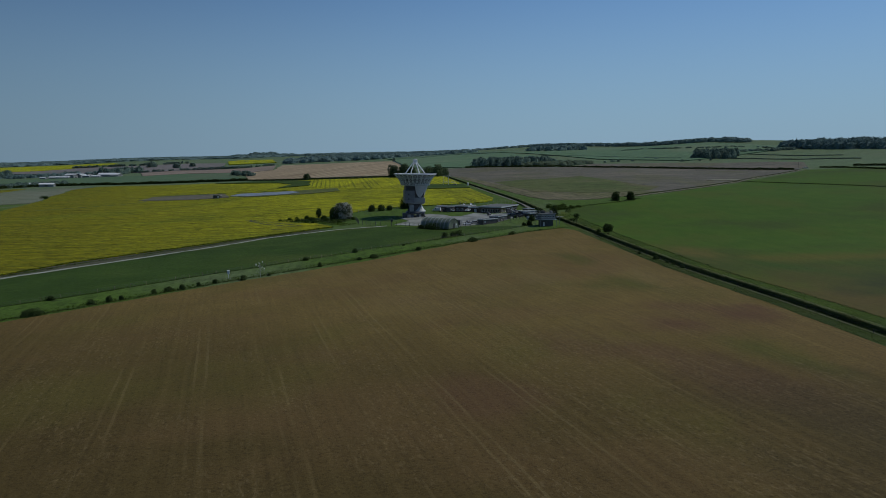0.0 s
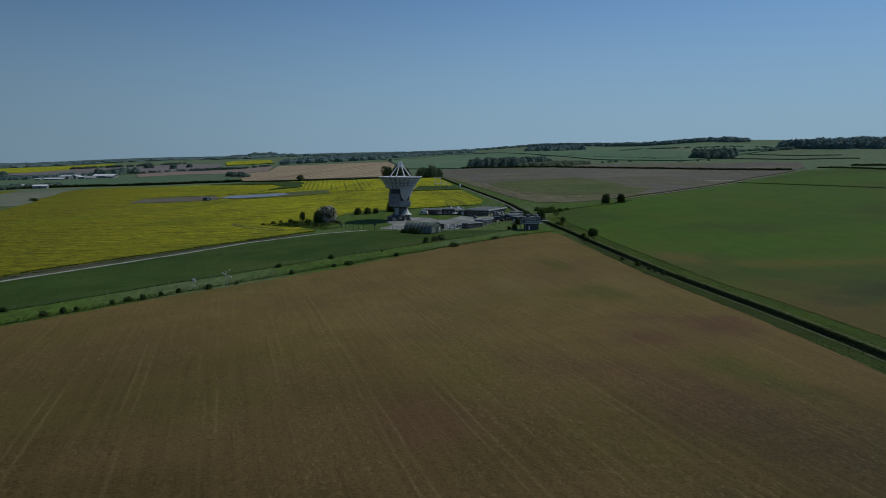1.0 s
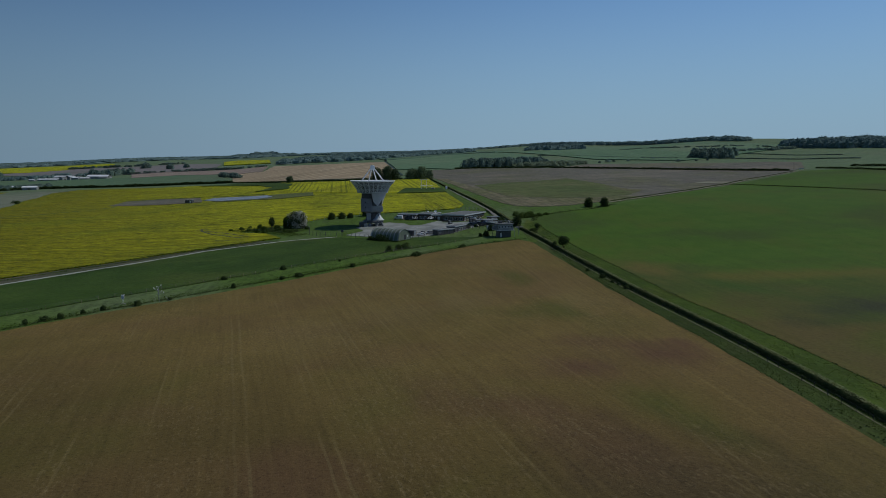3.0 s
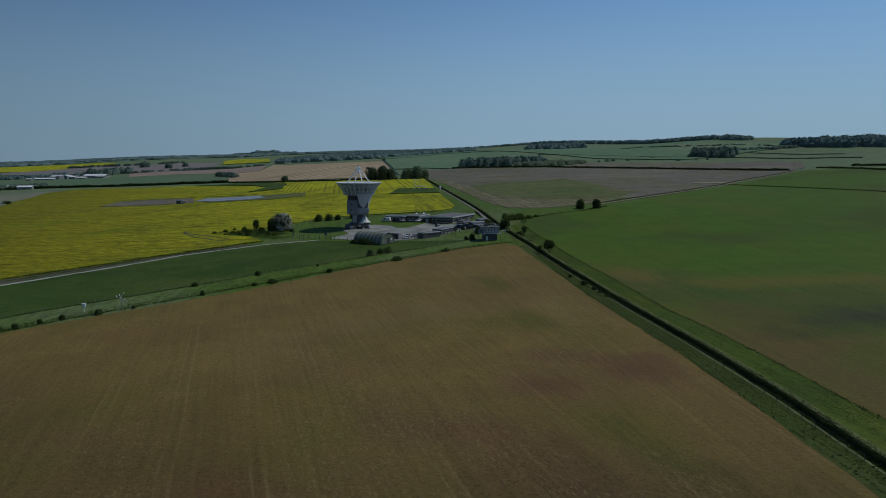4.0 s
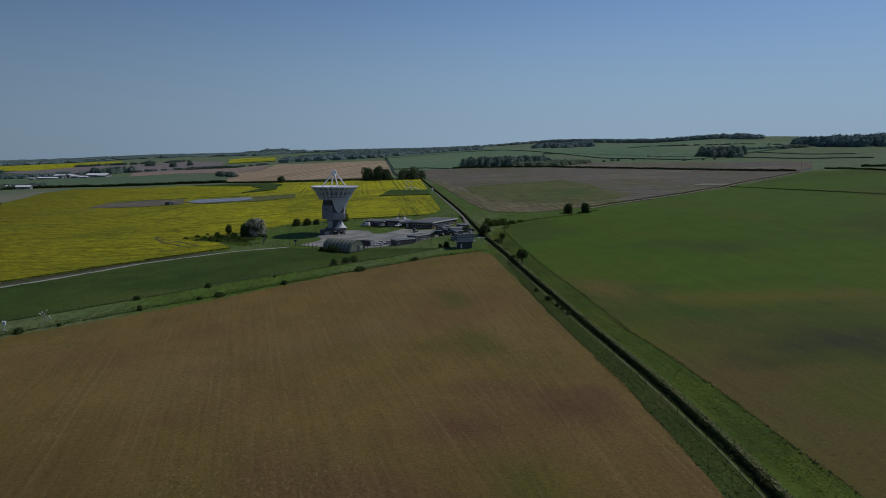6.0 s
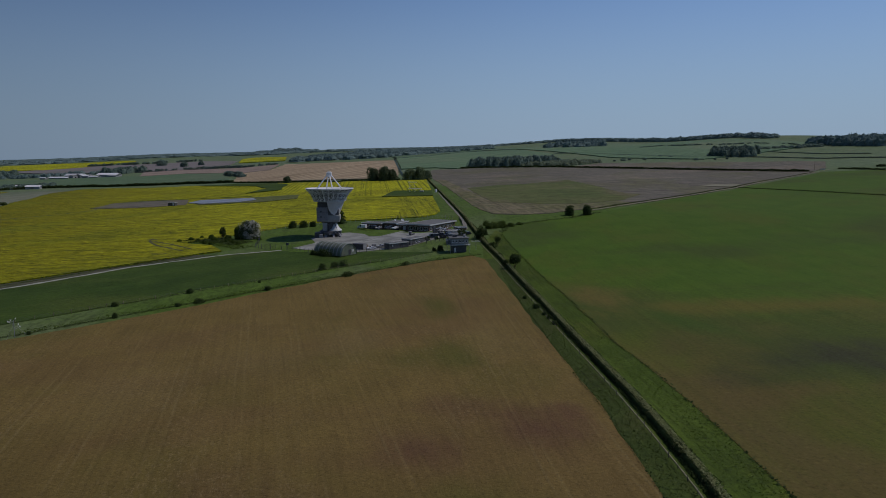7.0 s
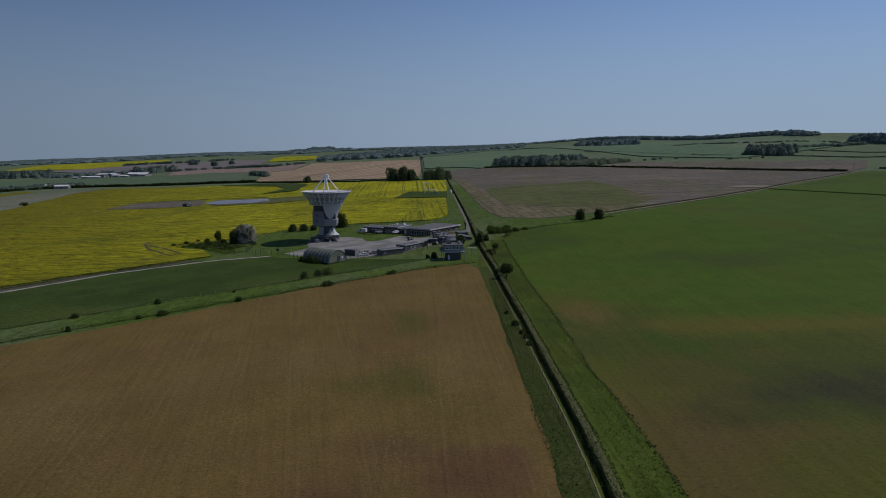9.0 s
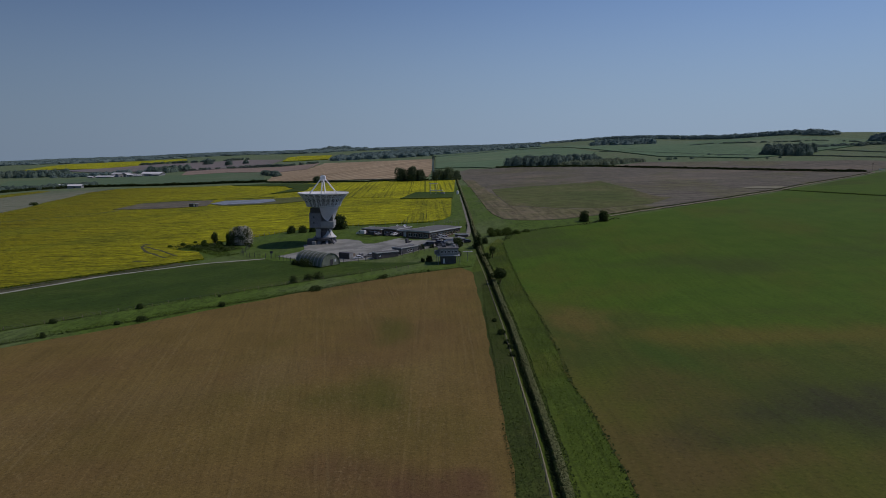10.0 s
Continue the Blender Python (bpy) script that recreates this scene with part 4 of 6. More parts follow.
            bar(leg, (sx * 5.2, sy * 5.2, -0.4), (sx * 2.3, sy * 2.3, 7.0), 0.42, 0.3, 8)
            bar(leg, (sx * 5.0, sy * 5.0, 0.4), (sx * 2.6, -sy * 2.6, 6.2), 0.14, 0.14, 6)
            part("mount_leg", leg, M_TRUSS, ob, "dark braced steel leg")
    stair = bmesh.new()
    for k in range(14):
        box(stair, 5.6 - 0.28 * k, 5.9 - 0.28 * k, -5.2, -4.3, 0.23 * k, 0.23 * k + 0.06)
    for yy in (-5.25, -4.25):
        bar(stair, (5.9, yy, 0.0), (1.9, yy, 3.3), 0.05)
        bar(stair, (5.9, yy, 1.0), (1.9, yy, 4.3), 0.03)
    part("stair", stair, M_GREY, ob, "steel access stair")
    part("gallery", lathe([(2.9, 7.2), (4.1, 7.2), (4.1, 7.35), (2.9, 7.35), (2.9, 7.2)], n=36), M_DARK, ob, "ring gallery round the mount")
    for k in range(18):
        a = radians(20 * k)
        part("gallery_post", bars(0.03, ((4.0 * math.cos(a), 4.0 * math.sin(a), 6.3), (4.0 * math.cos(a), 4.0 * math.sin(a), 7.3))), M_GREY, ob)
    part("gallery_rail", lathe([(3.97, 6.27), (4.03, 6.27), (4.03, 6.33), (3.97, 6.33), (3.97, 6.27)], n=36), M_GREY, ob)
    for k in range(3):
        part("panel_seam", boxes((-6.46, -6.4, -4.4, 4.4, 10.2 + 2.4 * k, 10.28 + 2.4 * k)), M_DARK, ob)
        part("panel_seam", boxes((-6.3, -1.2, -4.66, -4.6, 10.2 + 2.4 * k, 10.28 + 2.4 * k)), M_DARK, ob)
    part("machine_room", bevelled(boxes((-7.6, -4.6, -5.2, -1.2, -0.3, 2.6)), 0.1), M_DARK, ob)
    part("switch_box", bevelled(boxes((-5.2, -3.4, -6.6, -5.0, -0.3, 1.7)), 0.06), M_GREY, ob)
    return ob


radio_telescope(-17.65, 405, 0.5, 9)


# ---- buildings ----
def wall_panel(bm, L, H, T, openings, m):
    """A wall of length L along x with its outer face at y = 0, pierced by openings (x0, x1, z0, z1), moved by m."""
    cuts = sorted(openings)
    x = 0.0
    for x0, x1, z0, z1 in cuts:
        if x0 > x:
            box(bm, x, x0, 0, T, 0, H, m)
        if z0 > 0:
            box(bm, x0, x1, 0, T, 0, z0, m)
        if z1 < H:
            box(bm, x0, x1, 0, T, z1, H, m)
        x = x1
    if x < L:
        box(bm, x, L, 0, T, 0, H, m)
    return bm


def window_unit(parent, m, w, h, lights=2, name="window"):
    fr = bmesh.new()
    f = 0.13
    for r in ((0, w, 0.06, 0.16, 0, f), (0, w, 0.06, 0.16, h - f, h), (0, f, 0.06, 0.16, f, h - f), (w - f, w, 0.06, 0.16, f, h - f)):
        box(fr, *r)
    for k in range(1, lights):
        box(fr, w * k / lights - 0.06, w * k / lights + 0.06, 0.06, 0.16, f, h - f)
    win = part(name, fr, M_WHITE, parent, "white window frame", at=m)
    part("pane", boxes((f, w - f, 0.1, 0.12, f, h - f)), M_GLASS, win)
    return win


def flat_building(name, x, y, z, turn, L, W, H, label, sides, wall=None, roof=None, over=0.5, fascia=0.5, category="building"):
    """A flat-roofed block; x along L. sides: openings for front, right, back, left as (x0, x1, z0, z1, door)."""
    ob = thing(name, x, y, z, turn, label, category)
    T = 0.25
    mats = [pose(0, 0, 0), pose(L, 0, 0, 0, 0, 90), pose(L, W, 0, 0, 0, 180), pose(0, W, 0, 0, 0, 270)]
    for k, (m, ops) in enumerate(zip(mats, sides)):
        S = (L, W, L, W)[k]
        m2 = m @ (pose(T, 0, 0) if k % 2 else pose(0, 0, 0))
        S2 = S - 2 * T if k % 2 else S
        sh = T if k % 2 else 0
        part("wall", wall_panel(bmesh.new(), S2, H, T, [(a - sh, b - sh, c, d) for a, b, c, d, _ in ops], m2), wall or M_BRICK, ob)
        for a, b, c, d, door in ops:
            if door:
                part("door", boxes((0, b - a, 0.08, 0.14, 0, d - c)), M_WHITE if door == 2 else M_DARK, ob, at=m2 @ pose(a - sh, 0, c))
            else:
                window_unit(ob, m2 @ pose(a - sh, 0, c), b - a, d - c, max(1, round((b - a) / 1.1)))
    part("roof", bevelled(boxes((-over, L + over, -over, W + over, H, H + 0.25)), 0.03), roof or M_ROOF, ob, "flat grey felt roof")
    for r in ((-over - 0.05, L + over + 0.05, -over - 0.08, -over, H - fascia + 0.25, H + 0.3), (-over - 0.05, L + over + 0.05, W + over, W + over + 0.08, H - fascia + 0.25, H + 0.3),
              (-over - 0.08, -over, -over, W + over, H - fascia + 0.25, H + 0.3), (L + over, L + over + 0.08, -over, W + over, H - fascia + 0.25, H + 0.3)):
        part("fascia", boxes(r), M_PALEGREY, ob)
    part("floor_slab", boxes((0.02, L - 0.02, 0.02, W - 0.02, -0.8, 0.02)), M_CONCRETE, ob)
    return ob


def row_of(n, start, pitch, w, z0, z1):
    return [(start + pitch * k, start + pitch * k + w, z0, z1, 0) for k in range(n)]


# laboratory block: front gable faces the yard, long side faces the lane
U = math.degrees(math.atan2(24, 11.9))
flat_building("laboratory", 32.0, 415.5, 1.3, U, 28.0, 13.8, 4.0, "single-storey dark brick laboratory with a flat grey roof",
              [row_of(9, 0.9, 2.9, 2.3, 1.0, 2.8), [], [], row_of(4, 1.2, 3.1, 2.3, 1.0, 2.8)], fascia=0.6)
flat_building("workshop_range", -6.5, 435.0, 1.6, -24, 12.0, 9.0, 2.9, "long low dark workshop with a flat roof", [row_of(3, 1.2, 3.2, 1.6, 0.8, 2.0), [], [], []], over=0.3, fascia=0.35)
flat_building("workshop_range", 5.0, 432.0, 1.5, -22, 8.8, 14.0, 3.4, "dark brick workshop with a flat grey roof", [row_of(2, 1.2, 3.2, 1.8, 0.9, 2.3), [], [], []], over=0.3, fascia=0.35)
flat_building("link_block", 13.6, 428.5, 1.5, -22, 6.6, 9.0, 2.9, "small flat-roofed brick block beside the laboratory", [[(1, 2.4, 0.8, 2.1, 0), (3.6, 5.2, 0, 2.2, 2)], [], [], []], over=0.3)
flat_building("store_shed", 18.5, 359.5, 0.1, 42, 10.5, 4.0, 2.4, "low dark timber store shed", [[(1, 2, 0.9, 1.6, 0), (5, 6, 0, 1.95, 1)], [], [], []], wall=M_DARK, over=0.2, fascia=0.3, category="shed")
flat_building("store_shed", 26.8, 369.5, 0.6, 60, 11.0, 5.0, 2.7, "low dark store shed with white window frames", [[(1.5, 3.6, 0, 2.2, 1), (4.4, 5.6, 0.9, 1.9, 0), (6.4, 7.6, 0.9, 1.9, 0)], [], [], [(1, 2.2, 1.0, 1.9, 0)]], wall=M_TRUSS, over=0.2, fascia=0.3, category="shed")
flat_building("garage_block", 43.0, 396.0, 1.6, 24, 9.0, 5.5, 2.5, "low garage with dark doors and a pale flat roof", [[(0.6, 3.2, 0, 2.1, 1), (3.6, 6.2, 0, 2.1, 1)], [], [], []], wall=M_BRICK, roof=M_CONCRETE, over=0.25, fascia=0.3, category="garage")
flat_building("plant_room", 47.0, 410.0, 2.2, 30, 5.0, 4.5, 2.4, "small brick plant room with a flat roof", [[(1, 2, 0, 2.0, 1)], [], [], [(1, 2.2, 1.0, 1.8, 0)]], over=0.2, fascia=0.3, category="building")


def control_tower(x, y, z, turn):
    ob = thing("control_tower", x, y, z, turn, "two-storey grey observation hut with a wider glazed upper floor", "tower")
    a, b, h1, h2 = 2.9, 2.4, 3.1, 2.7
    for k, (S, m) in enumerate(((2 * a, pose(-a, -b, -0.5)), (2 * b, pose(a, -b, -0.5, 0, 0, 90)), (2 * a, pose(a, b, -0.5, 0, 0, 180)), (2 * b, pose(-a, b, -0.5, 0, 0, 270)))):
        ops = [(0.6, 1.4, 0.5, 2.5)] if k == 0 else []
        part("lower_wall", wall_panel(bmesh.new(), S, h1 + 0.5, 0.2, ops, m), M_DARK, ob)
        if k == 0:
            part("door", boxes((0.6, 1.4, 0.1, 0.15, 0.5, 2.5)), M_WHITE, ob, "white door", at=m)
    A, B = 3.75, 3.0
    part("balcony", bevelled(boxes((-A - 0.7, A + 0.7, -B - 0.7, B + 0.7, h1, h1 + 0.2)), 0.03), M_PALEGREY, ob)
    for k, (S, m) in enumerate(((2 * A, pose(-A, -B, h1 + 0.2)), (2 * B, pose(A, -B, h1 + 0.2, 0, 0, 90)), (2 * A, pose(A, B, h1 + 0.2, 0, 0, 180)), (2 * B, pose(-A, B, h1 + 0.2, 0, 0, 270)))):
        ops = [(q, q + 0.95, 0.95, 2.0) for q in np.arange(0.5, S - 1.0, 1.4)]
        part("upper_wall", wall_panel(bmesh.new(), S, h2, 0.18, ops, m), M_GREY, ob)
        for o in ops:
            window_unit(ob, m @ pose(o[0], 0, o[2]), o[1] - o[0], o[3] - o[2], 1)
    part("roof", bevelled(boxes((-A - 0.4, A + 0.4, -B - 0.4, B + 0.4, h1 + h2 + 0.2, h1 + h2 + 0.45)), 0.04), M_ROOF, ob, "flat grey roof")
    for sx in (-1, 1):
        for sy in (-1, 1):
            part("post", bars(0.09, ((sx * (A + 0.5), sy * (B + 0.5), -0.5), (sx * (A + 0.5), sy * (B + 0.5), h1))), M_GREY, ob)
    rail = [(-A - 0.65, -B - 0.65), (A + 0.65, -B - 0.65), (A + 0.65, B + 0.65), (-A - 0.65, B + 0.65)]
    for p, q in zip(rail, rail[1:] + rail[:1]):
        part("railing", bars(0.035, ((*p, h1 + 1.2), (*q, h1 + 1.2)), ((*p, h1 + 0.7), (*q, h1 + 0.7)), *[((p[0] + (q[0] - p[0]) * s, p[1] + (q[1] - p[1]) * s, h1 + 0.2), (p[0] + (q[0] - p[0]) * s, p[1] + (q[1] - p[1]) * s, h1 + 1.2)) for s in (0, 0.25, 0.5, 0.75)]), M_GREY, ob)
    part("side_cabin", bevelled(boxes((-A - 1.7, -A - 0.02, -1.6, 0.4, h1 + 0.5, h1 + 2.0)), 0.05), M_STEEL, ob, "small grey projecting cabin")
    deck = h1 + h2 + 0.45
    part("roof_hatch", bevelled(boxes((-2.4, -0.8, -0.6, 1.2, deck, deck + 1.1)), 0.05), M_DARK, ob)
    part("roof_tank", lathe([(0.01, 0), (0.6, 0), (0.6, 1.0), (0.45, 1.15), (0.01, 1.15)], n=16), M_GREY, ob, at=pose(2.4, -0.8, deck))
    for p, q in (((-A, -B), (A, -B)), ((A, -B), (A, B)), ((A, B), (-A, B)), ((-A, B), (-A, -B))):
        part("roof_rail", bars(0.035, ((*p, deck + 0.95), (*q, deck + 0.95)), ((*p, deck), (*p, deck + 0.95)), (((p[0] + q[0]) / 2, (p[1] + q[1]) / 2, deck), ((p[0] + q[0]) / 2, (p[1] + q[1]) / 2, deck + 0.95))), M_GREY, ob)
    part("mast", bars(0.05, ((1.5, 1, h1 + h2 + 0.4), (1.5, 1, h1 + h2 + 2.6)), ((0.9, 1, h1 + h2 + 2.2), (2.1, 1, h1 + h2 + 2.2))), M_GREY, ob)
    return ob


control_tower(49.3, 352.0, 0.3, 14)


def hangar(x, y, z, turn, L, W, H):
    ob = thing("nissen_hut", x, y, z, turn, "green corrugated arched hut with pale ribs across its roof", "hut")
    bm = bmesh.new()
    n, seg = 18, 60
    rows = []
    for i in range(seg + 1):
        r = 1.0 + (0.006 if i % 2 else 0.0)
        rows.append([bm.verts.new((L * i / seg, -W / 2 * r * math.cos(math.pi * k / n), H * r * math.sin(math.pi * k / n) ** 0.9 - 0.3)) for k in range(n + 1)])
    for c, d in zip(rows, rows[1:]):
        for k in range(n):
            bm.faces.new((c[k], d[k], d[k + 1], c[k + 1]))
    bmesh.ops.solidify(bm, geom=bm.faces[:], thickness=0.1)
    part("roof", bm, M_CORR, ob, "curved corrugated roof")
    for i in range(8):
        c = 0.5 + (L - 1.0) * i / 7
        bm = bmesh.new()
        prof = [(-W / 2 * 1.015 * math.cos(math.pi * k / n), H * 1.015 * math.sin(math.pi * k / n) ** 0.9 - 0.3) for k in range(n + 1)]
        a, b = [[bm.verts.new((c + s, yy, zz)) for yy, zz in prof] for s in (-0.28, 0.28)]
        for k in range(n):
            bm.faces.new((a[k], b[k], b[k + 1], a[k + 1]))
        bmesh.ops.solidify(bm, geom=bm.faces[:], thickness=-0.07)
        part("rib", bm, M_PALEGREY, ob)
    for end, c in (("end_wall", 0.25), ("end_wall", L - 0.25)):
        bm = bmesh.new()
        f = bm.faces.new([bm.verts.new((c, -W / 2 * 0.98 * math.cos(math.pi * k / n), H * 0.98 * math.sin(math.pi * k / n) ** 0.9 - 0.3)) for k in range(n + 1)])
        bmesh.ops.solidify(bm, geom=[f], thickness=0.12)
        part(end, bm, M_CORR, ob)
    part("door", bevelled(boxes((L - 0.2, L - 0.1, -0.2, 1.2, -0.1, 2.1)), 0.02), M_DARK, ob)
    part("window", bevelled(boxes((L - 0.2, L - 0.12, 2.0, 2.9, 1.0, 1.9)), 0.02), M_WHITE, ob)
    return ob


hangar(-10.4, 353.2, -0.1, -33, 16.5, 9.5, 4.9)


# ---- yard details ----
def container(x, y, turn):
    z = ground(x, y)
    ob = thing("shipping_container", x, y, z, turn, "dark steel storage container on the yard", "container")
    L, W, H = 6.1, 2.4, 2.6
    bm = bmesh.new()
    box(bm, 0, L, 0, W, 0.1, H)
    part("body", bevelled(bm, 0.05), M_DARK, ob)
    for k in range(20):
        part("corrugation", boxes((0.25 + 0.29 * k, 0.38 + 0.29 * k, -0.04, 0.0, 0.2, H - 0.15)), M_DARK, ob)
    for k in range(2):
        d = part("door", boxes((L, L + 0.06, 0.05 + 1.17 * k, 1.18 + 1.17 * k, 0.2, H - 0.1)), M_GREY, ob)
        part("lock_bar", bars(0.02, ((L + 0.09, 0.6 + 1.17 * k, 0.25), (L + 0.09, 0.6 + 1.17 * k, H - 0.15))), M_PALEGREY, d)
    for sx in (0.1, L - 0.3):
        part("foot", boxes((sx, sx + 0.2, 0.1, W - 0.1, -0.2, 0.1)), M_DARK, ob)
    return ob


M_CARS = {"white": plain("car_white", (0.7, 0.7, 0.7), (0.65, 0.65, 0.66), 3, 0.3, rel=0), "silver": plain("car_silver", (0.4, 0.41, 0.43), (0.36, 0.37, 0.39), 3, 0.3, 0.5, rel=0),
          "dark": plain("car_dark", (0.03, 0.035, 0.05), (0.04, 0.045, 0.06), 3, 0.3, rel=0), "red": plain("car_red", (0.25, 0.03, 0.03), (0.22, 0.03, 0.03), 3, 0.3, rel=0)}
M_TYRE = plain("tyre", (0.02, 0.02, 0.02), (0.03, 0.03, 0.03), 0.3, 0.9)


def car(x, y, turn, colour, van=False):
    z = ground(x, y) + 0.14
    kind = "van" if van else "car"
    ob = thing("parked_" + kind, x, y, z, turn, "%s %s parked on the concrete yard" % (colour, kind), kind, "vehicles in the yard")
    L, W, H = (5.0, 1.95, 2.1) if van else (4.2, 1.75, 1.45)
    prof = ([(0, 0.3), (0, 1.0), (0.25, 1.15), (0.95, 1.3), (1.55, H), (L - 0.1, H), (L, 1.9), (L, 0.3)] if van
            else [(0, 0.3), (0, 0.75), (0.2, 0.85), (1.1, 0.95), (1.75, H), (3.3, H), (3.95, 0.98), (L - 0.05, 0.92), (L, 0.3)])
    bm = bmesh.new()
    a, b = [[bm.verts.new((px, s * W / 2 * (0.88 if pz > 1.2 else 1.0), pz)) for px, pz in prof] for s in (-1, 1)]
    bm.faces.new(a)
    bm.faces.new(b[::-1])
    for k in range(len(prof)):
        j = (k + 1) % len(prof)
        bm.faces.new((a[k], b[k], b[j], a[j]))
    bmesh.ops.bevel(bm, geom=bm.edges[:], offset=0.06, segments=2, affect="EDGES")
    part("body", bm, M_CARS[colour], ob, smooth=False)
    for s in (-1, 1):
        part("side_window", boxes((1.6, L - 0.9 if not van else 2.4, s * W * 0.475 - 0.03, s * W * 0.475 + 0.03, 1.0, H - 0.15)), M_GLASS, ob)
    part("windscreen", boxes((-0.02, 0.02, -W * 0.4, W * 0.4, 0, 0.62)), M_GLASS, ob, at=pose(1.13 if not van else 0.98, 0, 1.0 if not van else 1.32, 0, 48 if not van else 38))
    for px in (0.8, L - 0.85):
        for s in (-1, 1):
            wheel = part("wheel", boxes((-0.01, 0.01, -0.01, 0.01, -0.01, 0.01)), M_TYRE, ob, at=pose(px, s * (W / 2 - 0.1), 0.32))
            part("tyre", lathe([(0.19, -0.1), (0.32, -0.1), (0.32, 0.1), (0.19, 0.1), (0.19, -0.1)], n=16), M_TYRE, wheel, at=pose(0, 0, 0, 90))
            part("rim", lathe([(0.01, -0.06), (0.19, -0.06), (0.19, 0.06), (0.01, 0.06)], n=12), M_PALEGREY, wheel, at=pose(0, 0, 0, 90))
    for s in (-0.6, 0.6):
        part("headlight", bevelled(boxes((-0.03, 0.02, s - 0.18, s + 0.18, 0.6, 0.76)), 0.02), M_WHITE, ob)
        part("tail_light", bevelled(boxes((L - 0.02, L + 0.03, s - 0.12, s + 0.12, 0.65, 0.85)), 0.02), M_CARS["red"], ob)
    return ob


car(-8.0, 430.5, -20, "white", True)
car(12.0, 421.5, 60, "white")
car(45.5, 400.0, 20, "white")
car(33.0, 389.5, 15, "dark", True)
car(41.0, 391.0, 40, "dark", True)
car(46.5, 404.5, 60, "silver")
car(50.0, 397.5, 24, "dark")
car(30.0, 383.0, 60, "dark")
container(1.5, 362.5, -30)
car(-2.0, 426.5, -20, "dark", True)
car(3.0, 424.5, 65, "silver")
car(8.5, 422.0, 70, "dark")
car(36.5, 411.5, 62, "silver")
car(39.0, 408.0, 60, "silver")
car(41.5, 404.5, 63, "red")
car(37.0, 396.0, 10, "dark")
car(12.5, 364.0, 35, "silver")
car(16.5, 368.0, 40, "silver")
car(8.5, 359.5, 30, "white")
car(27.0, 386.0, 70, "dark")


def roof_dish(x, y, z, turn, r):
    ob = thing("satellite_dish", x, y, z, turn, "small white satellite dish on the workshop roof", "antenna")
    part("mount", bars(0.08, ((0, 0, 0), (0, 0, r * 0.9))), M_GREY, ob)
    part("bowl", lathe([(q, 0.35 * (q / r) ** 2) for q in np.linspace(0.02, r, 8)] + [(r, 0.3), (0.02, -0.08)], n=24), M_WHITE, ob, at=pose(0, 0, r * 0.9, 50))
    part("feed_arm", bars(0.03, ((0, 0, r * 0.9), (0, -r * 0.7, r * 1.6))), M_GREY, ob)
    return ob


roof_dish(15.5, 439.0, 4.95, 10, 0.8)
roof_dish(11.0, 441.0, 4.95, 40, 0.6)


def antenna_sign(x, y, turn):
    ob = thing("antenna_boom", x, y, ground(x, y), turn, "pale horizontal antenna boom on a single post", "antenna")
    part("post", bars(0.1, ((0, 0, -0.4), (0, 0, 3.8))), M_GREY, ob)
    part("boom", bevelled(boxes((-1.9, 1.9, -0.25, 0.25, 3.75, 3.95)), 0.04), M_WHITE, ob, "white boom")
    part("brace", bars(0.04, ((0, 0, 3.0), (0.9, 0, 3.75)), ((0, 0, 3.0), (-0.9, 0, 3.75))), M_GREY, ob)
    return ob


antenna_sign(56.8, 355.5, 10)


def field_mast(x, y, turn, h=5.5):
    """A slim post with short arms fanned round it and guy wires, by the bank."""
    ob = thing("instrument_mast", x, y, ground(x, y), turn, "slim instrument mast with fanned arms standing in grass", "mast")
    part("post", bars(0.09, ((0, 0, -0.4), (0, 0, h))), M_GREY, ob)
    for k in range(7):
        a, z = radians(50 * k), h * (0.45 + 0.09 * k)
        arm = part("arm", bars(0.04, ((0, 0, z), (1.3 * math.cos(a), 1.3 * math.sin(a), z + 0.5))), M_GREY, ob)
        part("sensor", lathe([(0.01, 0), (0.12, 0), (0.12, 0.3), (0.01, 0.34)], n=8), M_WHITE, arm, at=pose(1.3 * math.cos(a), 1.3 * math.sin(a), z + 0.5))
    for a in (0, 120, 240):
        part("guy_wire", bars(0.02, ((0, 0, h * 0.8), (3 * math.cos(radians(a)), 3 * math.sin(radians(a)), -0.1))), M_GREY, ob)
    return ob


def weather_screen(x, y, turn):
    """A white louvred instrument box on a post and slab."""
    ob = thing("weather_screen", x, y, ground(x, y), turn, "white louvred weather box on a post in grass", "weather box")
    part("slab", bevelled(boxes((-0.7, 0.7, -0.5, 0.5, -0.2, 0.12)), 0.03), M_CONCRETE, ob)
    part("post", bars(0.08, ((0, 0, 0), (0, 0, 1.6))), M_WHITE, ob)
    body = part("box", bevelled(boxes((-0.35, 0.35, -0.3, 0.3, 1.6, 2.5)), 0.03), M_WHITE, ob)
    for k in range(5):
        part("louvre", boxes((-0.38, 0.38, -0.34, -0.3, 1.66 + 0.16 * k, 1.74 + 0.16 * k)), M_PALEGREY, body)
    part("lid", bevelled(boxes((-0.45, 0.45, -0.4, 0.4, 2.5, 2.6)), 0.02), M_WHITE, ob)
    return ob


field_mast(-59, 219.5, 25, 4.4)
weather_screen(-68, 216.5, 10)


def gate_sign(x, y):
    ob = thing("gate_sign", x, y, ground(x, y), 20, "small dark sign board on a post by the gate", "sign")
    part("post", bars(0.06, ((0, 0, -0.3), (0, 0, 3.0))), M_DARK, ob)
    part("board", bevelled(boxes((-0.6, 0.6, -0.05, 0.05, 2.2, 3.2)), 0.02), M_DARK, ob)
    return ob


gate_sign(-28.0, 362.0)


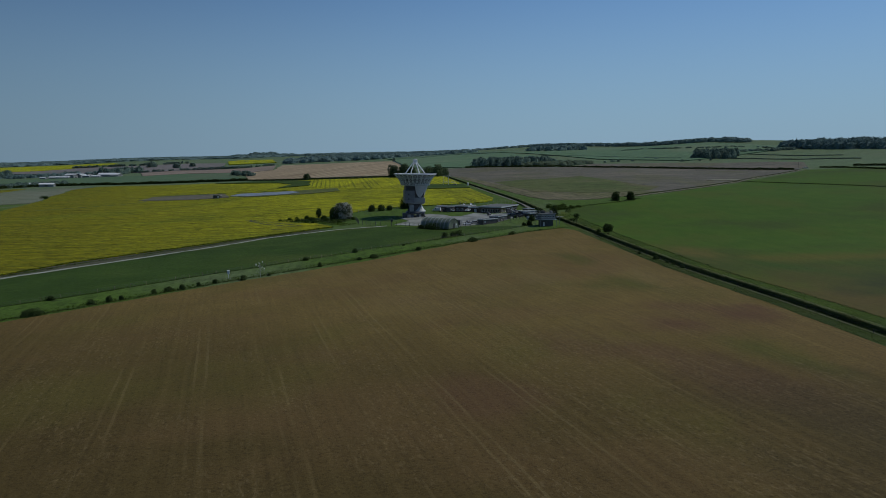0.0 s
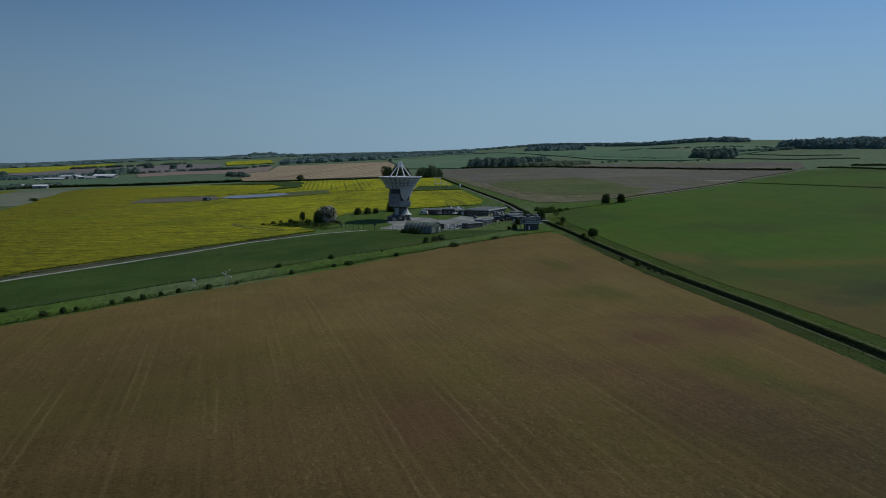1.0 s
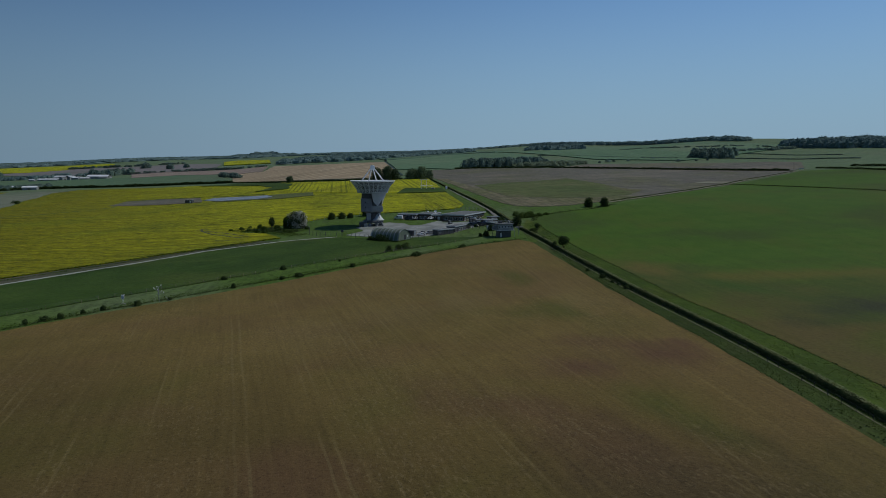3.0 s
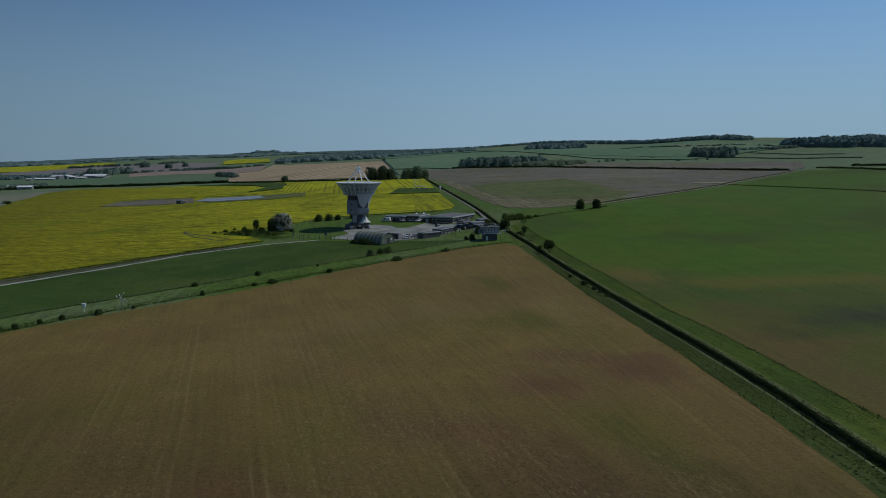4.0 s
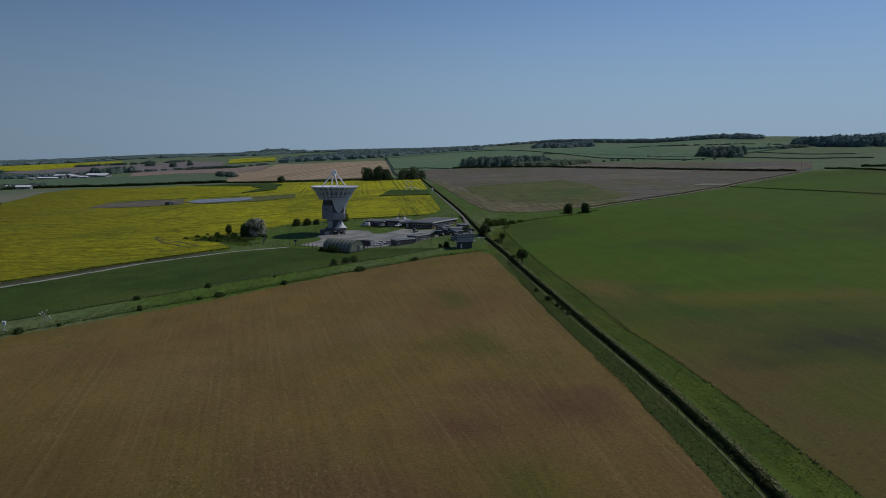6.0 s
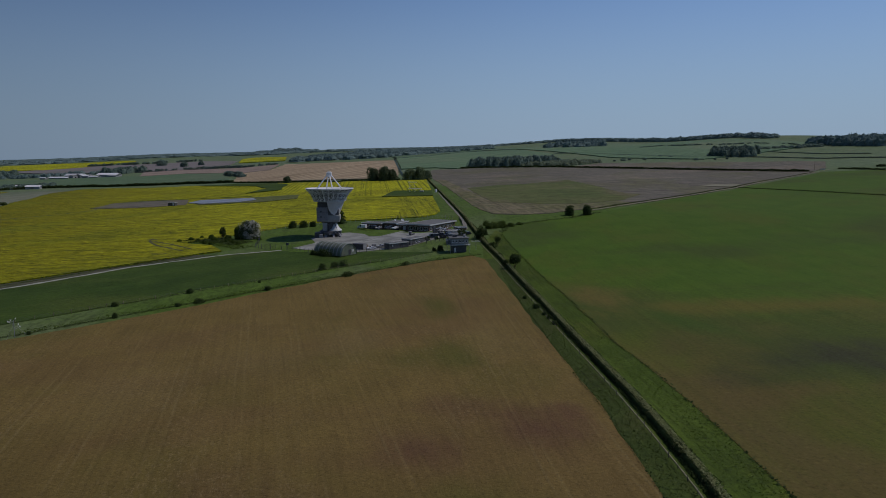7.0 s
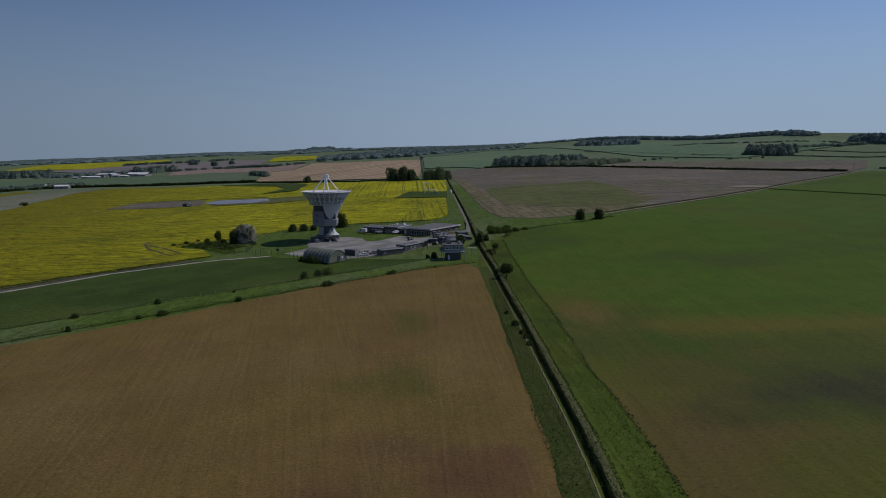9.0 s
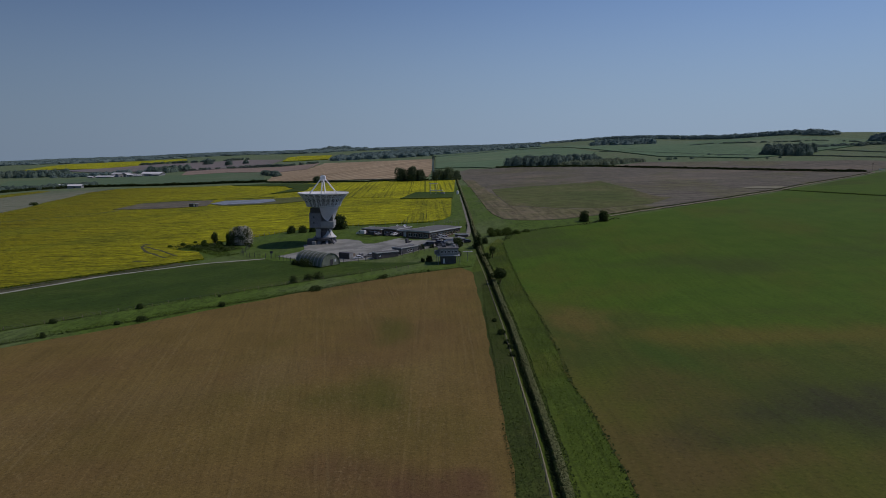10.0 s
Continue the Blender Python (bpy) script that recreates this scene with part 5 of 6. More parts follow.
def fence(line, step, h, label, r=0.07, rails=3, material=None, mesh_name="fence"):
    """Posts at even steps with wires between them."""
    pts = along(line, step)
    x0, y0 = pts[0][:2]
    z0 = ground(x0, y0)
    ob = thing(mesh_name, x0, y0, z0, 0, label, "fence")
    post = mesh_of(bars(r, ((0, 0, -0.4), (0, 0, h))), material or M_WOOD)
    last = None
    for x, y, _, _ in pts:
        z = ground(x, y) - z0
        part("post", post, None, ob, at=pose(x - x0, y - y0, z))
        if last:
            part("wire", bars(0.012, *[((last[0], last[1], last[2] + h * k / rails), (x - x0, y - y0, z + h * k / rails)) for k in range(1, rails + 1)]), M_DARK, ob)
        last = (x - x0, y - y0, z)
    return ob


fence([(-46, 372), (-40, 366), (-26, 361), (-14, 351), (4, 350), (16, 356), (24, 363), (36, 377), (42, 385)], 3.0, 2.2, "tall wire security fence on dark posts round the yard", 0.1, 4, M_DARK)
fence([(-60, 408), (-50, 392), (-46, 372)], 3.0, 2.2, "tall wire security fence on dark posts", 0.1, 4, M_DARK)
fence([(-60, 408), (-62, 420), (-47, 441), (-34, 450), (-19, 456.5), (3, 459.5), (35, 459.5), (44, 450)], 3.0, 1.8, "wire fence on posts between station and oilseed", 0.08, 3, M_CONCRETE)
fence([(-112, 173), (-99, 190), (-79, 221), (-58, 249), (-38, 272), (-17, 294), (3, 315), (22, 333), (38, 343)], 5.0, 1.1, "low wire stock fence on wooden posts")
fence([(89.9, 122), (88.4, 148), (86.6, 170), (83.4, 198), (78.6, 238), (73.4, 275), (69, 305)], 4.0, 1.1, "low wire stock fence beside the hedge", 0.05, 2, M_DARK)

# ---- hedges, trees and woods ----
def tufts(name, line, half, per_m, size, material, label, seed, lift=0.1):
    """Rank grass in clumps scattered along a strip."""
    rng = np.random.default_rng(seed)
    a = np.array(along(line, 1.0))
    n = int(len(a) * per_m)
    k = rng.integers(0, len(a), n)
    o = rng.uniform(-half, half, n)
    j = rng.uniform(-0.5, 0.5, n)
    x = a[k, 0] - a[k, 3] * o + a[k, 2] * j
    y = a[k, 1] + a[k, 2] * o + a[k, 3] * j
    z = land(x, y) + lift + rng.uniform(0, 0.25, n)
    return tagged(new(name, quads_mesh(name, np.stack([x, y, z], 1), rng.uniform(0.5, 1.4, n) * size, material, rng, 1.6)), label, "grass", kind="stuff")


HEDGE = [(110, -60), (94.5, 80), (92.1, 120), (91.0, 146), (89.1, 169), (87.6, 184), (85.8, 199), (83.7, 216), (81.0, 238), (77.4, 265), (73.2, 292), (67.6, 330), (60.5, 372), (52.5, 430), (40.5, 520), (24, 640), (8, 755), (1, 812)]
hedge_body("hedge", HEDGE, 1.5, 1.15, M_LEAF_DARK, "long narrow dark green field hedge, densely leaved")
hedge("hedge_leaves", HEDGE, 1.75, 1.3, 150, 0.26, M_HEDGE, "outer leaves of the long dark field hedge", 3)
# Crest leaves coloured pale to paint the sunlit top of the hedge.
tufts("hedge_crest", [(x + 0.25, y) for x, y in HEDGE], 0.6, 60, 0.24, M_LEAF_LIT, "pale leaves on the hedge crest, sunlight put into their colour", 6, 1.15)
# Dark leaves added to fill out the hedge's shadow on its left side.
hedge("hedge_shadow_band", [(x - 0.8, y) for x, y in HEDGE], 1.2, 0.5, 50, 0.28, M_LEAF_DARK, "low dark leaves laid where the hedge's shadow falls", 4)
hedge("hedge_apron", [(x + 1.5, y) for x, y in HEDGE[1:14]], 1.3, 0.55, 16, 0.3, M_LEAF_DARK, "rank dark weeds on the sunny foot of the hedge", 8)
ribbon("footpath", [(x - 2.0, y) for x, y in HEDGE[1:13]], 0.28, M_PATH, 0.2, "narrow pale trodden path along the hedge", "path")


EDGE = [(108, 90), (101, 146), (99, 170), (97, 187), (95.5, 200), (91.8, 221), (89.5, 246), (85.6, 275), (79.7, 311), (73.2, 359), (68.8, 396)]
edge_weeds = [(69, 402), (73, 421), (82, 428), (98, 441), (109, 447), (128, 469)]
tufts("headland_weeds", edge_weeds, 1.6, 9, 0.6, M_LEAF_DARK, "dark rank weeds along the head of the cereal", 40)
tufts("rank_grass", EDGE, 0.5, 4, 0.42, M_LEAF_DARK, "dark rank tufts along the edge of the cereal", 41)
tufts("verge_grass", [(x - 3.5, y) for x, y in EDGE], 3.3, 44, 0.2, M_TUFT, "lush green verge grass in clumps", 42)
tufts("bank_grass", [(90.6, 110), (86.6, 144), (84.2, 172), (82.2, 189), (79.6, 209), (77, 233), (72, 272), (67.4, 315)], 1.9, 34, 0.24, M_TUFT_GREY, "rank bank grass in clumps", 43)
tufts("bank_shade_grass", [(87.4, 110), (84, 144), (82, 172), (79.6, 190), (77.2, 213), (74.2, 240), (69, 282)], 0.35, 8, 0.26, M_LEAF_DARK, "dark weeds along the field edge", 44)
BANK = [(-140, 110), (-106, 156), (-92, 175), (-66, 215), (-42, 247), (-14, 279), (14, 308), (36, 330), (58, 345)]
tufts("ridge_grass", BANK, 2.4, 16, 0.36, M_TUFT, "rough grass along the field bank", 45)
tufts("bank_weeds", [(x + 1.4, y - 0.9) for x, y in BANK], 0.5, 14, 0.35, M_LEAF_DARK, "dark weeds at the edge of the brown field", 46)
tufts("fence_weeds", [(-112, 173), (-99, 190), (-79, 221), (-58, 249), (-38, 272), (-17, 294), (3, 315), (22, 333)], 0.5, 6, 0.4, M_LEAF_DARK, "dark weeds along the stock fence", 47)
tufts("track_weeds", [(-190, 116), (-141, 216), (-131, 246), (-114, 280), (-90, 321), (-66, 348)], 1.0, 8, 0.6, M_LEAF, "weeds between track and oilseed", 48)
tufts("oilseed_edge", [(-260, 130), (-185, 154), (-142, 220.5), (-134, 249.5), (-119, 279.5), (-96, 317.5), (-77, 340.5), (-58, 361)], 0.6, 10, 0.5, M_TUFT, "green stems at the edge of the oilseed", 49, 0.3)

for k, (x, y, w, h) in enumerate(((-36, 273.5, 2.6, 2.2), (-51.5, 255, 2.4, 2.0), (-44, 240.5, 1.9, 2.0), (-27.5, 259.5, 4.6, 1.8), (-32, 255, 1.9, 1.4), (-63, 214, 3.6, 1.9), (-69.5, 208, 1.7, 1.7),
                                  (-73, 204, 1.5, 1.5), (-75.5, 197.5, 2.2, 2.0), (-78.5, 195.5, 2.8, 1.6), (-81, 191.5, 1.6, 1.7), (-86, 183, 1.5, 1.5), (-88, 180.5, 2.0, 2.1), (-91, 177, 3.0, 1.7),
                                  (-98, 163, 6.5, 2.4), (-104, 182, 2.4, 1.6), (-11.5, 278, 3.2, 1.9), (-0.8, 313, 4.6, 3.4), (2.8, 318, 4.4, 2.8), (5.4, 321, 4.6, 3.2), (10.8, 301, 6.6, 2.3), (29.5, 321.5, 5.0, 2.0),
                                  (44, 334.5, 1.0, 0.9), (-57, 222, 1.2, 1.3), (-18, 290, 1.0, 1.0))):
    bush(x, y, w, h, 60 + k, d=w * 0.7 if w > 3 else None, n=int(200 + 60 * w), leaf=0.42, turn=45 if w > 4 else None)
for k, (x, y, w, h) in enumerate(((69, 320.5, 3.2, 3.6), (64, 360, 5.5, 3.0), (66.5, 340, 3.4, 2.0), (75.5, 256, 2.2, 2.0), (77.3, 248, 1.8, 1.6), (79.3, 238, 2.0, 1.5), (78.2, 244, 1.6, 1.4), (73, 268, 1.6, 1.4),
                                  (57.5, 388, 5.0, 5.5), (60.5, 396, 4.0, 4.0))):
    bush(x, y, w, h, 90 + k, label="dark overgrown hedge bush", group="bushes by the hedge", n=int(250 + 120 * w), leaf=0.45)
for k, (x, y, w, h) in enumerate(((62.5, 414, 5.5, 3.6), (66, 416, 5.5, 3.0), (70, 417, 6.0, 2.8), (74.5, 420, 5.5, 2.6), (65, 421, 6, 3.2), (69.5, 424, 6.5, 3.0), (61.5, 424, 5, 3.4), (79, 424, 4, 1.8))):
    bush(x, y, w, h, 105 + k, M_LEAF, "leafy green shrub in a clump beside the lane", group="shrubs beside the lane", n=700, leaf=0.45)
for k, (x, y, w, h) in enumerate(((41.5, 354, 4.2, 3.4), (38.8, 354, 2.8, 2.0), (33.5, 384, 3.2, 2.6), (37.5, 386, 2.6, 2.0), (-6.8, 344.3, 10.5, 4.0), (-12.5, 347.5, 5.0, 2.6), (45, 372, 4.5, 4.2), (48.5, 375, 3.6, 3.6), (52, 366, 3.0, 3.0))):
    bush(x, y, w, h, 115 + k, label="dark garden bush beside the station buildings", group="bushes at the station", d=w * 0.6, n=int(250 + 110 * w), leaf=0.45, turn=-33)
for k, (x, y, w, h) in enumerate(((-93, 397, 3, 1.8), (-89, 402, 3.4, 2.2), (-80, 406, 3.2, 3.0), (-86, 409, 2.2, 1.8), (-72, 385, 3, 2.0), (-66, 392, 4.5, 2.4), (-58, 384, 3.4, 2.0), (-75, 398, 5, 2.6), (-69, 400, 4, 3.4), (-62, 388, 3, 2.0),
                                  (-77, 389, 3, 1.8), (-83, 396, 4, 2.0), (-52, 396, 3.0, 2.0))):
    bush(x, y, w, h, 130 + k, M_LEAF, "tangled scrub bush in the corner of the oilseed", group="scrub by the oilseed", n=int(240 + 100 * w), leaf=0.5)
for k, (x, y) in enumerate(((-45.5, 437), (-40.0, 438.5), (-35.0, 440.5))):
    bush(x, y, 5.4 - 0.5 * k, 5.2 - 0.4 * k, 150 + k, label="rounded dark bush on the lawn", group="row of lawn bushes", n=1500, leaf=0.5)
tree(-58, 403, 10.6, 13.5, M_BLOSSOM, 33, "spreading hawthorn tree with white blossom", 9000, -0.12, leaf=0.6)
tree(-63, 401, 7.5, 8.0, M_LEAF, 40, "low green hawthorn beside the blossom tree", 2600, -0.15, leaf=0.7)
tree(-72.5, 402, 7.5, 4.2, M_LEAF_DARK, 34, "slim dark tree in the scrub", 900, 0.1, leaf=0.5)
tree(-22.5, 450, 10.0, 8.5, M_LEAF_DARK, 35, "dark bushy tree behind the telescope", 2200, -0.1, leaf=0.7)
tree(-27.0, 449, 8.0, 7.0, M_LEAF_DARK, 36, "dark bushy tree behind the telescope", 1200, -0.1, leaf=0.6)
tree(58.5, 384, 8.0, 5.0, M_LEAF_DARK, 37, "dark pointed tree beside the hedge", 1500, -0.1, leaf=0.5)
tree(50.5, 378, 6.5, 5.5, M_LEAF_DARK, 38, "small dark tree behind the hut", 1300, 0.12, leaf=0.5)
for k, (x, y, h, w) in enumerate(((-58, 806, 17, 15), (-46, 803, 18, 15), (-37, 806, 14, 12))):
    tree(x, y, h, w, M_LEAF_MID_HAZE, 20 + k, "tall dark green tree at the field corner", 3600, -0.1, leaf=1.1)
for k, (x, y, h, w) in enumerate(((-19, 808, 15, 15), (-8, 808, 16, 17), (-1, 812, 12, 12))):
    tree(x, y, h, w, M_LEAF_BROAD, 26 + k, "broad green tree at the field corner", 3600, -0.12, leaf=1.0)
for k, (x, y) in enumerate(((109, 456), (119.5, 458))):
    tree(x, y, 6.8, 6.2, M_LEAF_DARK, 30 + k, "small round tree on the field edge", 1500, 0.0, leaf=0.6)
tree(71.8, 316, 5.8, 5.4, M_LEAF_DARK, 41, "small leaning hawthorn standing in the hedge", 1500, 0.12, leaf=0.45)
tree(66.4, 362, 5.4, 3.8, M_LEAF_DARK, 42, "thin sparse sapling beside the hedge", 380, 0.25, leaf=0.45)
tree(-87, 1240, 10, 6.5, M_LEAF_COPSE_HAZE, 43, "slim tree standing in the hillside hedge", 500, -0.1, leaf=1.0)
tree(-166, 862, 9, 11, M_LEAF_MID_HAZE, 39, "round dark tree in the hedge", 900, -0.1, leaf=1.4)
for k, (x, y, h, w) in enumerate(((-660, 1617, 17, 26), (-570, 1522, 14, 19), (-557, 1582, 11, 15), (-322, 1105, 9, 22), (-300, 1085, 8, 18), (-285, 1050, 7, 15))):
    tree(x, y, h, w, M_LEAF_COPSE_HAZE, 170 + k, "lone dark field tree far off", 900, -0.1, leaf=2.4)
for k, (x, y, w, h) in enumerate(((276, 1171, 13, 6), (287, 1178, 8, 4), (310, 1174, 7, 3.5), (343, 1213, 8, 5), (354, 1189, 10, 4), (369, 1109, 11, 4.5), (403, 1163, 8, 7), (395, 1104, 4, 4), (412, 1105, 5, 4), (330, 1195, 6, 3), (262, 1165, 6, 3))):
    bush(x, y, w, h, 190 + k, M_LEAF_COPSE_HAZE, "scattered dark shrub on the far slope", d=w * 0.7, n=420, leaf=0.9, group="shrubs on the far slope", turn=20)
bush(-387, 686, 9, 4, 205, M_LEAF_DARK, "lone dark bush in the grey pasture", n=700, leaf=0.8, group="lone bushes")
woodland("copse", [(48, 1030), (118, 1024)], 45, 14, 8, 12, M_LEAF_COPSE_HAZE, "dark copse in the fields", 5, 260, 1.1)
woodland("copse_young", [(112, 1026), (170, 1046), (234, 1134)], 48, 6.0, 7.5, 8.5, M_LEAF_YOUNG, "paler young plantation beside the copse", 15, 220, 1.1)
woodland("copse_back", [(96, 1090), (172, 1120)], 30, 13, 10, 13, M_LEAF_COPSE_HAZE, "taller trees behind the young plantation", 14, 200, 1.2)
woodland("copse_far", [(407, 1166), (456, 1138)], 50, 15, 9, 14, M_LEAF_COPSE_HAZE, "rounded copse below the ridge", 6, 240, 1.3)
woodland("wood_ridge", [(300, 2500), (420, 2080), (500, 1800), (595, 1440)], 30, 10, 13, 18, M_LEAF_HAZE, "belt of trees along the ridge", 7, 110, 1.6)
woodland("wood_spur", [(205, 1730), (264, 1705), (335, 1700)], 120, 13, 13, 18, M_LEAF_HAZE, "wood on the spur of the hill", 16, 120, 1.6)
woodland("wood_hill", [(622, 1290), (640, 1222), (690, 1150), (760, 1100), (900, 1060)], 150, 16, 13, 19, M_LEAF_HAZE, "dark wood on the hill", 8, 120, 1.5)
woodland("wood_skyline", [(-900, 2900), (-700, 2750), (-420, 2600), (120, 2700), (330, 2500)], 330, 9, 28, 38, M_LEAF_HAZE, "deep belt of woods along the skyline", 9, 50, 3.0)
woodland("wood_knoll", [(-860, 2960), (-660, 2960)], 100, 15, 22, 36, M_LEAF_HAZE, "wooded knoll on the skyline", 17, 90, 3.0)
woodland("wood_knoll_crest", [(-800, 2990), (-715, 2990)], 60, 22, 16, 34, M_LEAF_HAZE, "tall trees crowning the knoll", 18, 110, 3.0)
woodland("wood_skyline_west", [(-3600, 2750), (-2400, 2650), (-1500, 2480), (-1000, 2440), (-620, 2420)], 950, 9, 46, 62, M_LEAF_HAZE, "deep woods along the far skyline", 18, 36, 4.5)
woodland("wood_slope", [(-330, 1490), (-235, 1425), (-165, 1405), (-115, 1465), (-66, 1600), (0, 1790), (80, 1900)], 240, 10, 18, 22, M_LEAF_HAZE, "woods along the slope", 19, 70, 2.0)
woodland("wood_valley", [(-1010, 1300), (-935, 1316), (-864, 1312), (-819, 1362)], 30, 14, 10, 14, M_LEAF_COPSE_HAZE, "dark belt of trees in the valley", 20, 150, 1.6)
woodland("wood_farm", [(-640, 1320), (-600, 1320), (-575, 1372)], 26, 13, 11, 14, M_LEAF_COPSE_HAZE, "dark trees beside the farm buildings", 21, 130, 1.5)
woodland("farm_shelter", [(-800, 1290), (-745, 1290), (-715, 1330), (-655, 1345)], 14, 8, 10, 12, M_LEAF_HAZE, "low shelter belt behind the farm", 22, 110, 1.4)
hedge("hedge_grey", [(-930, 1790), (-839, 1775), (-782, 1752), (-729, 1764), (-655, 1835)], 9, 7, 18, 2.4, M_LEAF_COPSE_HAZE, "overgrown hedge below the yellow hillside", 31, gap=0.4)
hedge("hedge_track", [(-640, 1390), (-569, 1345), (-508, 1380), (-439, 1404), (-380, 1352), (-327, 1384)], 6, 5, 20, 1.8, M_LEAF_COPSE_HAZE, "ragged hedge between bare fields", 32, gap=0.42)
woodland("wood_west", [(-592, 850), (-596, 920), (-560, 968), (-520, 990)], 26, 7, 8, 10, M_LEAF_COPSE_HAZE, "trees at the edge of the pasture", 22, 120, 1.1)
hedge("hedge_far", [(30, 1004), (52, 1015), (119, 1012), (161, 1001), (217, 960), (275, 925), (352, 883), (405, 828)], 2.8, 2.6, 60, 0.9, M_LEAF_DARK, "thick dark field hedge", 10)
hedge("hedge_ridge", [(443, 842), (478, 776), (560, 690)], 2.4, 2.0, 40, 0.9, M_LEAF_DARK, "dark field hedge", 23)
hedge("hedge_corner", [(484, 845), (512, 825), (560, 790)], 3.0, 2.6, 46, 1.0, M_LEAF_DARK, "tall dark hedge at the field corner", 33)
hedge("hedge_field", [(270, 649), (289, 626), (317, 588), (372, 520), (420, 460)], 1.5, 0.9, 30, 0.5, M_LEAF_DARK, "low dark hedge between the green fields", 24)
hedge("hedge_left", [(-583, 884), (-579, 940), (-547, 976), (-491, 980), (-439, 975), (-385, 980), (-332, 986), (-267, 963)], 5, 3.4, 70, 1.2, M_LEAF_DARK, "overgrown field hedge behind the oilseed", 11)
hedge("hedge_behind", [(-264, 955), (-195, 895), (-100, 820), (-30, 818)], 2.4, 1.8, 36, 0.9, M_LEAF_DARK, "low field hedge behind the oilseed", 12)
hedge("hedge_slope", [(-87, 1235), (-60, 1050), (-35, 890)], 2.4, 2.0, 30, 0.9, M_LEAF_HAZE, "field hedge on the slope", 25)
hedge("hedge_hill", [(370, 1486), (407, 1474), (439, 1405), (466, 1369), (502, 1339), (537, 1336), (576, 1302), (591, 1258)], 4.0, 3.6, 24, 1.3, M_LEAF_COPSE_HAZE, "broken hedge across the hillside", 26, gap=0.44)
hedge("hedge_line", [(-94, 1344), (-46, 1425), (18, 1668), (80, 1757), (126, 1720)], 2.4, 1.8, 18, 1.0, M_LEAF_COPSE_HAZE, "hedge across the green hillside", 34)
hedge("hedge_mid", [(196, 1434), (235, 1414), (276, 1353), (311, 1290), (342, 1229), (373, 1184), (404, 1156)], 2.6, 2.0, 34, 1.0, M_LEAF_COPSE_HAZE, "dark hedge across the hillside", 27)
hedge("hedge_east", [(448, 1130), (478, 1090), (507, 1016), (560, 960)], 2.4, 1.5, 34, 1.0, M_LEAF_COPSE_HAZE, "dark hedge below the copse", 28)
hedge("hedge_upper", [(507, 1196), (532, 1153), (545, 1101), (580, 1040)], 2.2, 1.2, 30, 1.0, M_LEAF_COPSE_HAZE, "hedge on the eastern slope", 35)
woodland("wood_strip", [(508, 1240), (548, 1236), (606, 1238)], 12, 5, 8, 10, M_LEAF_COPSE_HAZE, "narrow strip of trees on the slope", 36, 110, 1.2)
hedge("hedge_scrub", [(x - 3, y + 3) for x, y in PATH_LINE], 1.6, 0.7, 18, 0.5, M_LEAF_DARK, "rough bank between cereal and fallow", 29, gap=0.38)


# ---- far farm ----
def barn(x, y, turn, L, W, H, label, wall, roof):
    z = ground(x, y)
    ob = thing("barn", x, y, z, turn, label, "barn", "farm buildings")
    T = 0.3
    for S, m in ((L, pose(0, 0, -0.5)), (W - 2 * T, pose(L, T, -0.5, 0, 0, 90)), (L, pose(L, W, -0.5, 0, 0, 180)), (W - 2 * T, pose(0, W - T, -0.5, 0, 0, 270))):
        part("wall", wall_panel(bmesh.new(), S, H + 0.5, T, [(S * 0.4, S * 0.4 + 3, 0, 3.2)] if S == L else [], m), wall, ob)
    bm = bmesh.new()
    e = 0.5
    pr = [(-e, H), (W / 2, H + W * 0.2), (W + e, H), (W + e, H + 0.2), (W / 2, H + W * 0.2 + 0.2), (-e, H + 0.2)]
    a, b = [[bm.verts.new((px, py, pz)) for py, pz in pr] for px in (-e, L + e)]
    bm.faces.new(a)
    bm.faces.new(b[::-1])
    for k in range(6):
        bm.faces.new((a[k], b[k], b[(k + 1) % 6], a[(k + 1) % 6]))
    part("roof", bm, roof, ob, "pale pitched sheet roof")
    for px in (0.0, L - T):
        bm = bmesh.new()
        f = bm.faces.new([bm.verts.new(q) for q in ((px, T, H), (px, W - T, H), (px, W / 2, H + W * 0.2))])
        bmesh.ops.solidify(bm, geom=[f], thickness=T)
        part("gable", bm, wall, ob)
    return ob


# across the row, back from it, turn, length, width, eaves, roof
for a, back, turn, L, W, H, roof in ((0.0, 0, -6, 10, 7, 3.0, M_PALEGREY), (0.1, 4, -6, 16, 8, 3.0, M_WHITE), (0.21, -2, -6, 24, 8, 3.0, M_WHITE), (0.23, 22, -6, 32, 15, 5.0, M_PALEGREY), (0.42, 4, 84, 13, 8, 4.5, M_ROOF), (0.46, 18, 80, 15, 9, 5.0, M_PALEGREY),
                                     (0.54, 2, -6, 12, 8, 4.0, M_WHITE), (0.62, 6, 84, 12, 8, 4.2, M_ROOF), (0.66, -3, -6, 16, 7, 2.8, M_WHITE), (0.68, 16, -6, 38, 14, 4.5, M_WHITE), (0.9, -2, -6, 14, 8, 3.0, M_GREY)):
    barn(-694 + 142 * a, 1222 - 14 * a + back, turn, L, W, H, "pale grey farm building with a pitched roof", M_GREY, roof)
for x, y, turn, L, W, H in ((-572, 975, 0, 14, 9, 3.5), (-548, 962, 12, 18, 9, 3.5), (-556, 985, -10, 12, 8, 3)):
    barn(x, y, turn, L, W, H, "white-roofed farm shed behind a hedge", M_GREY, M_WHITE)


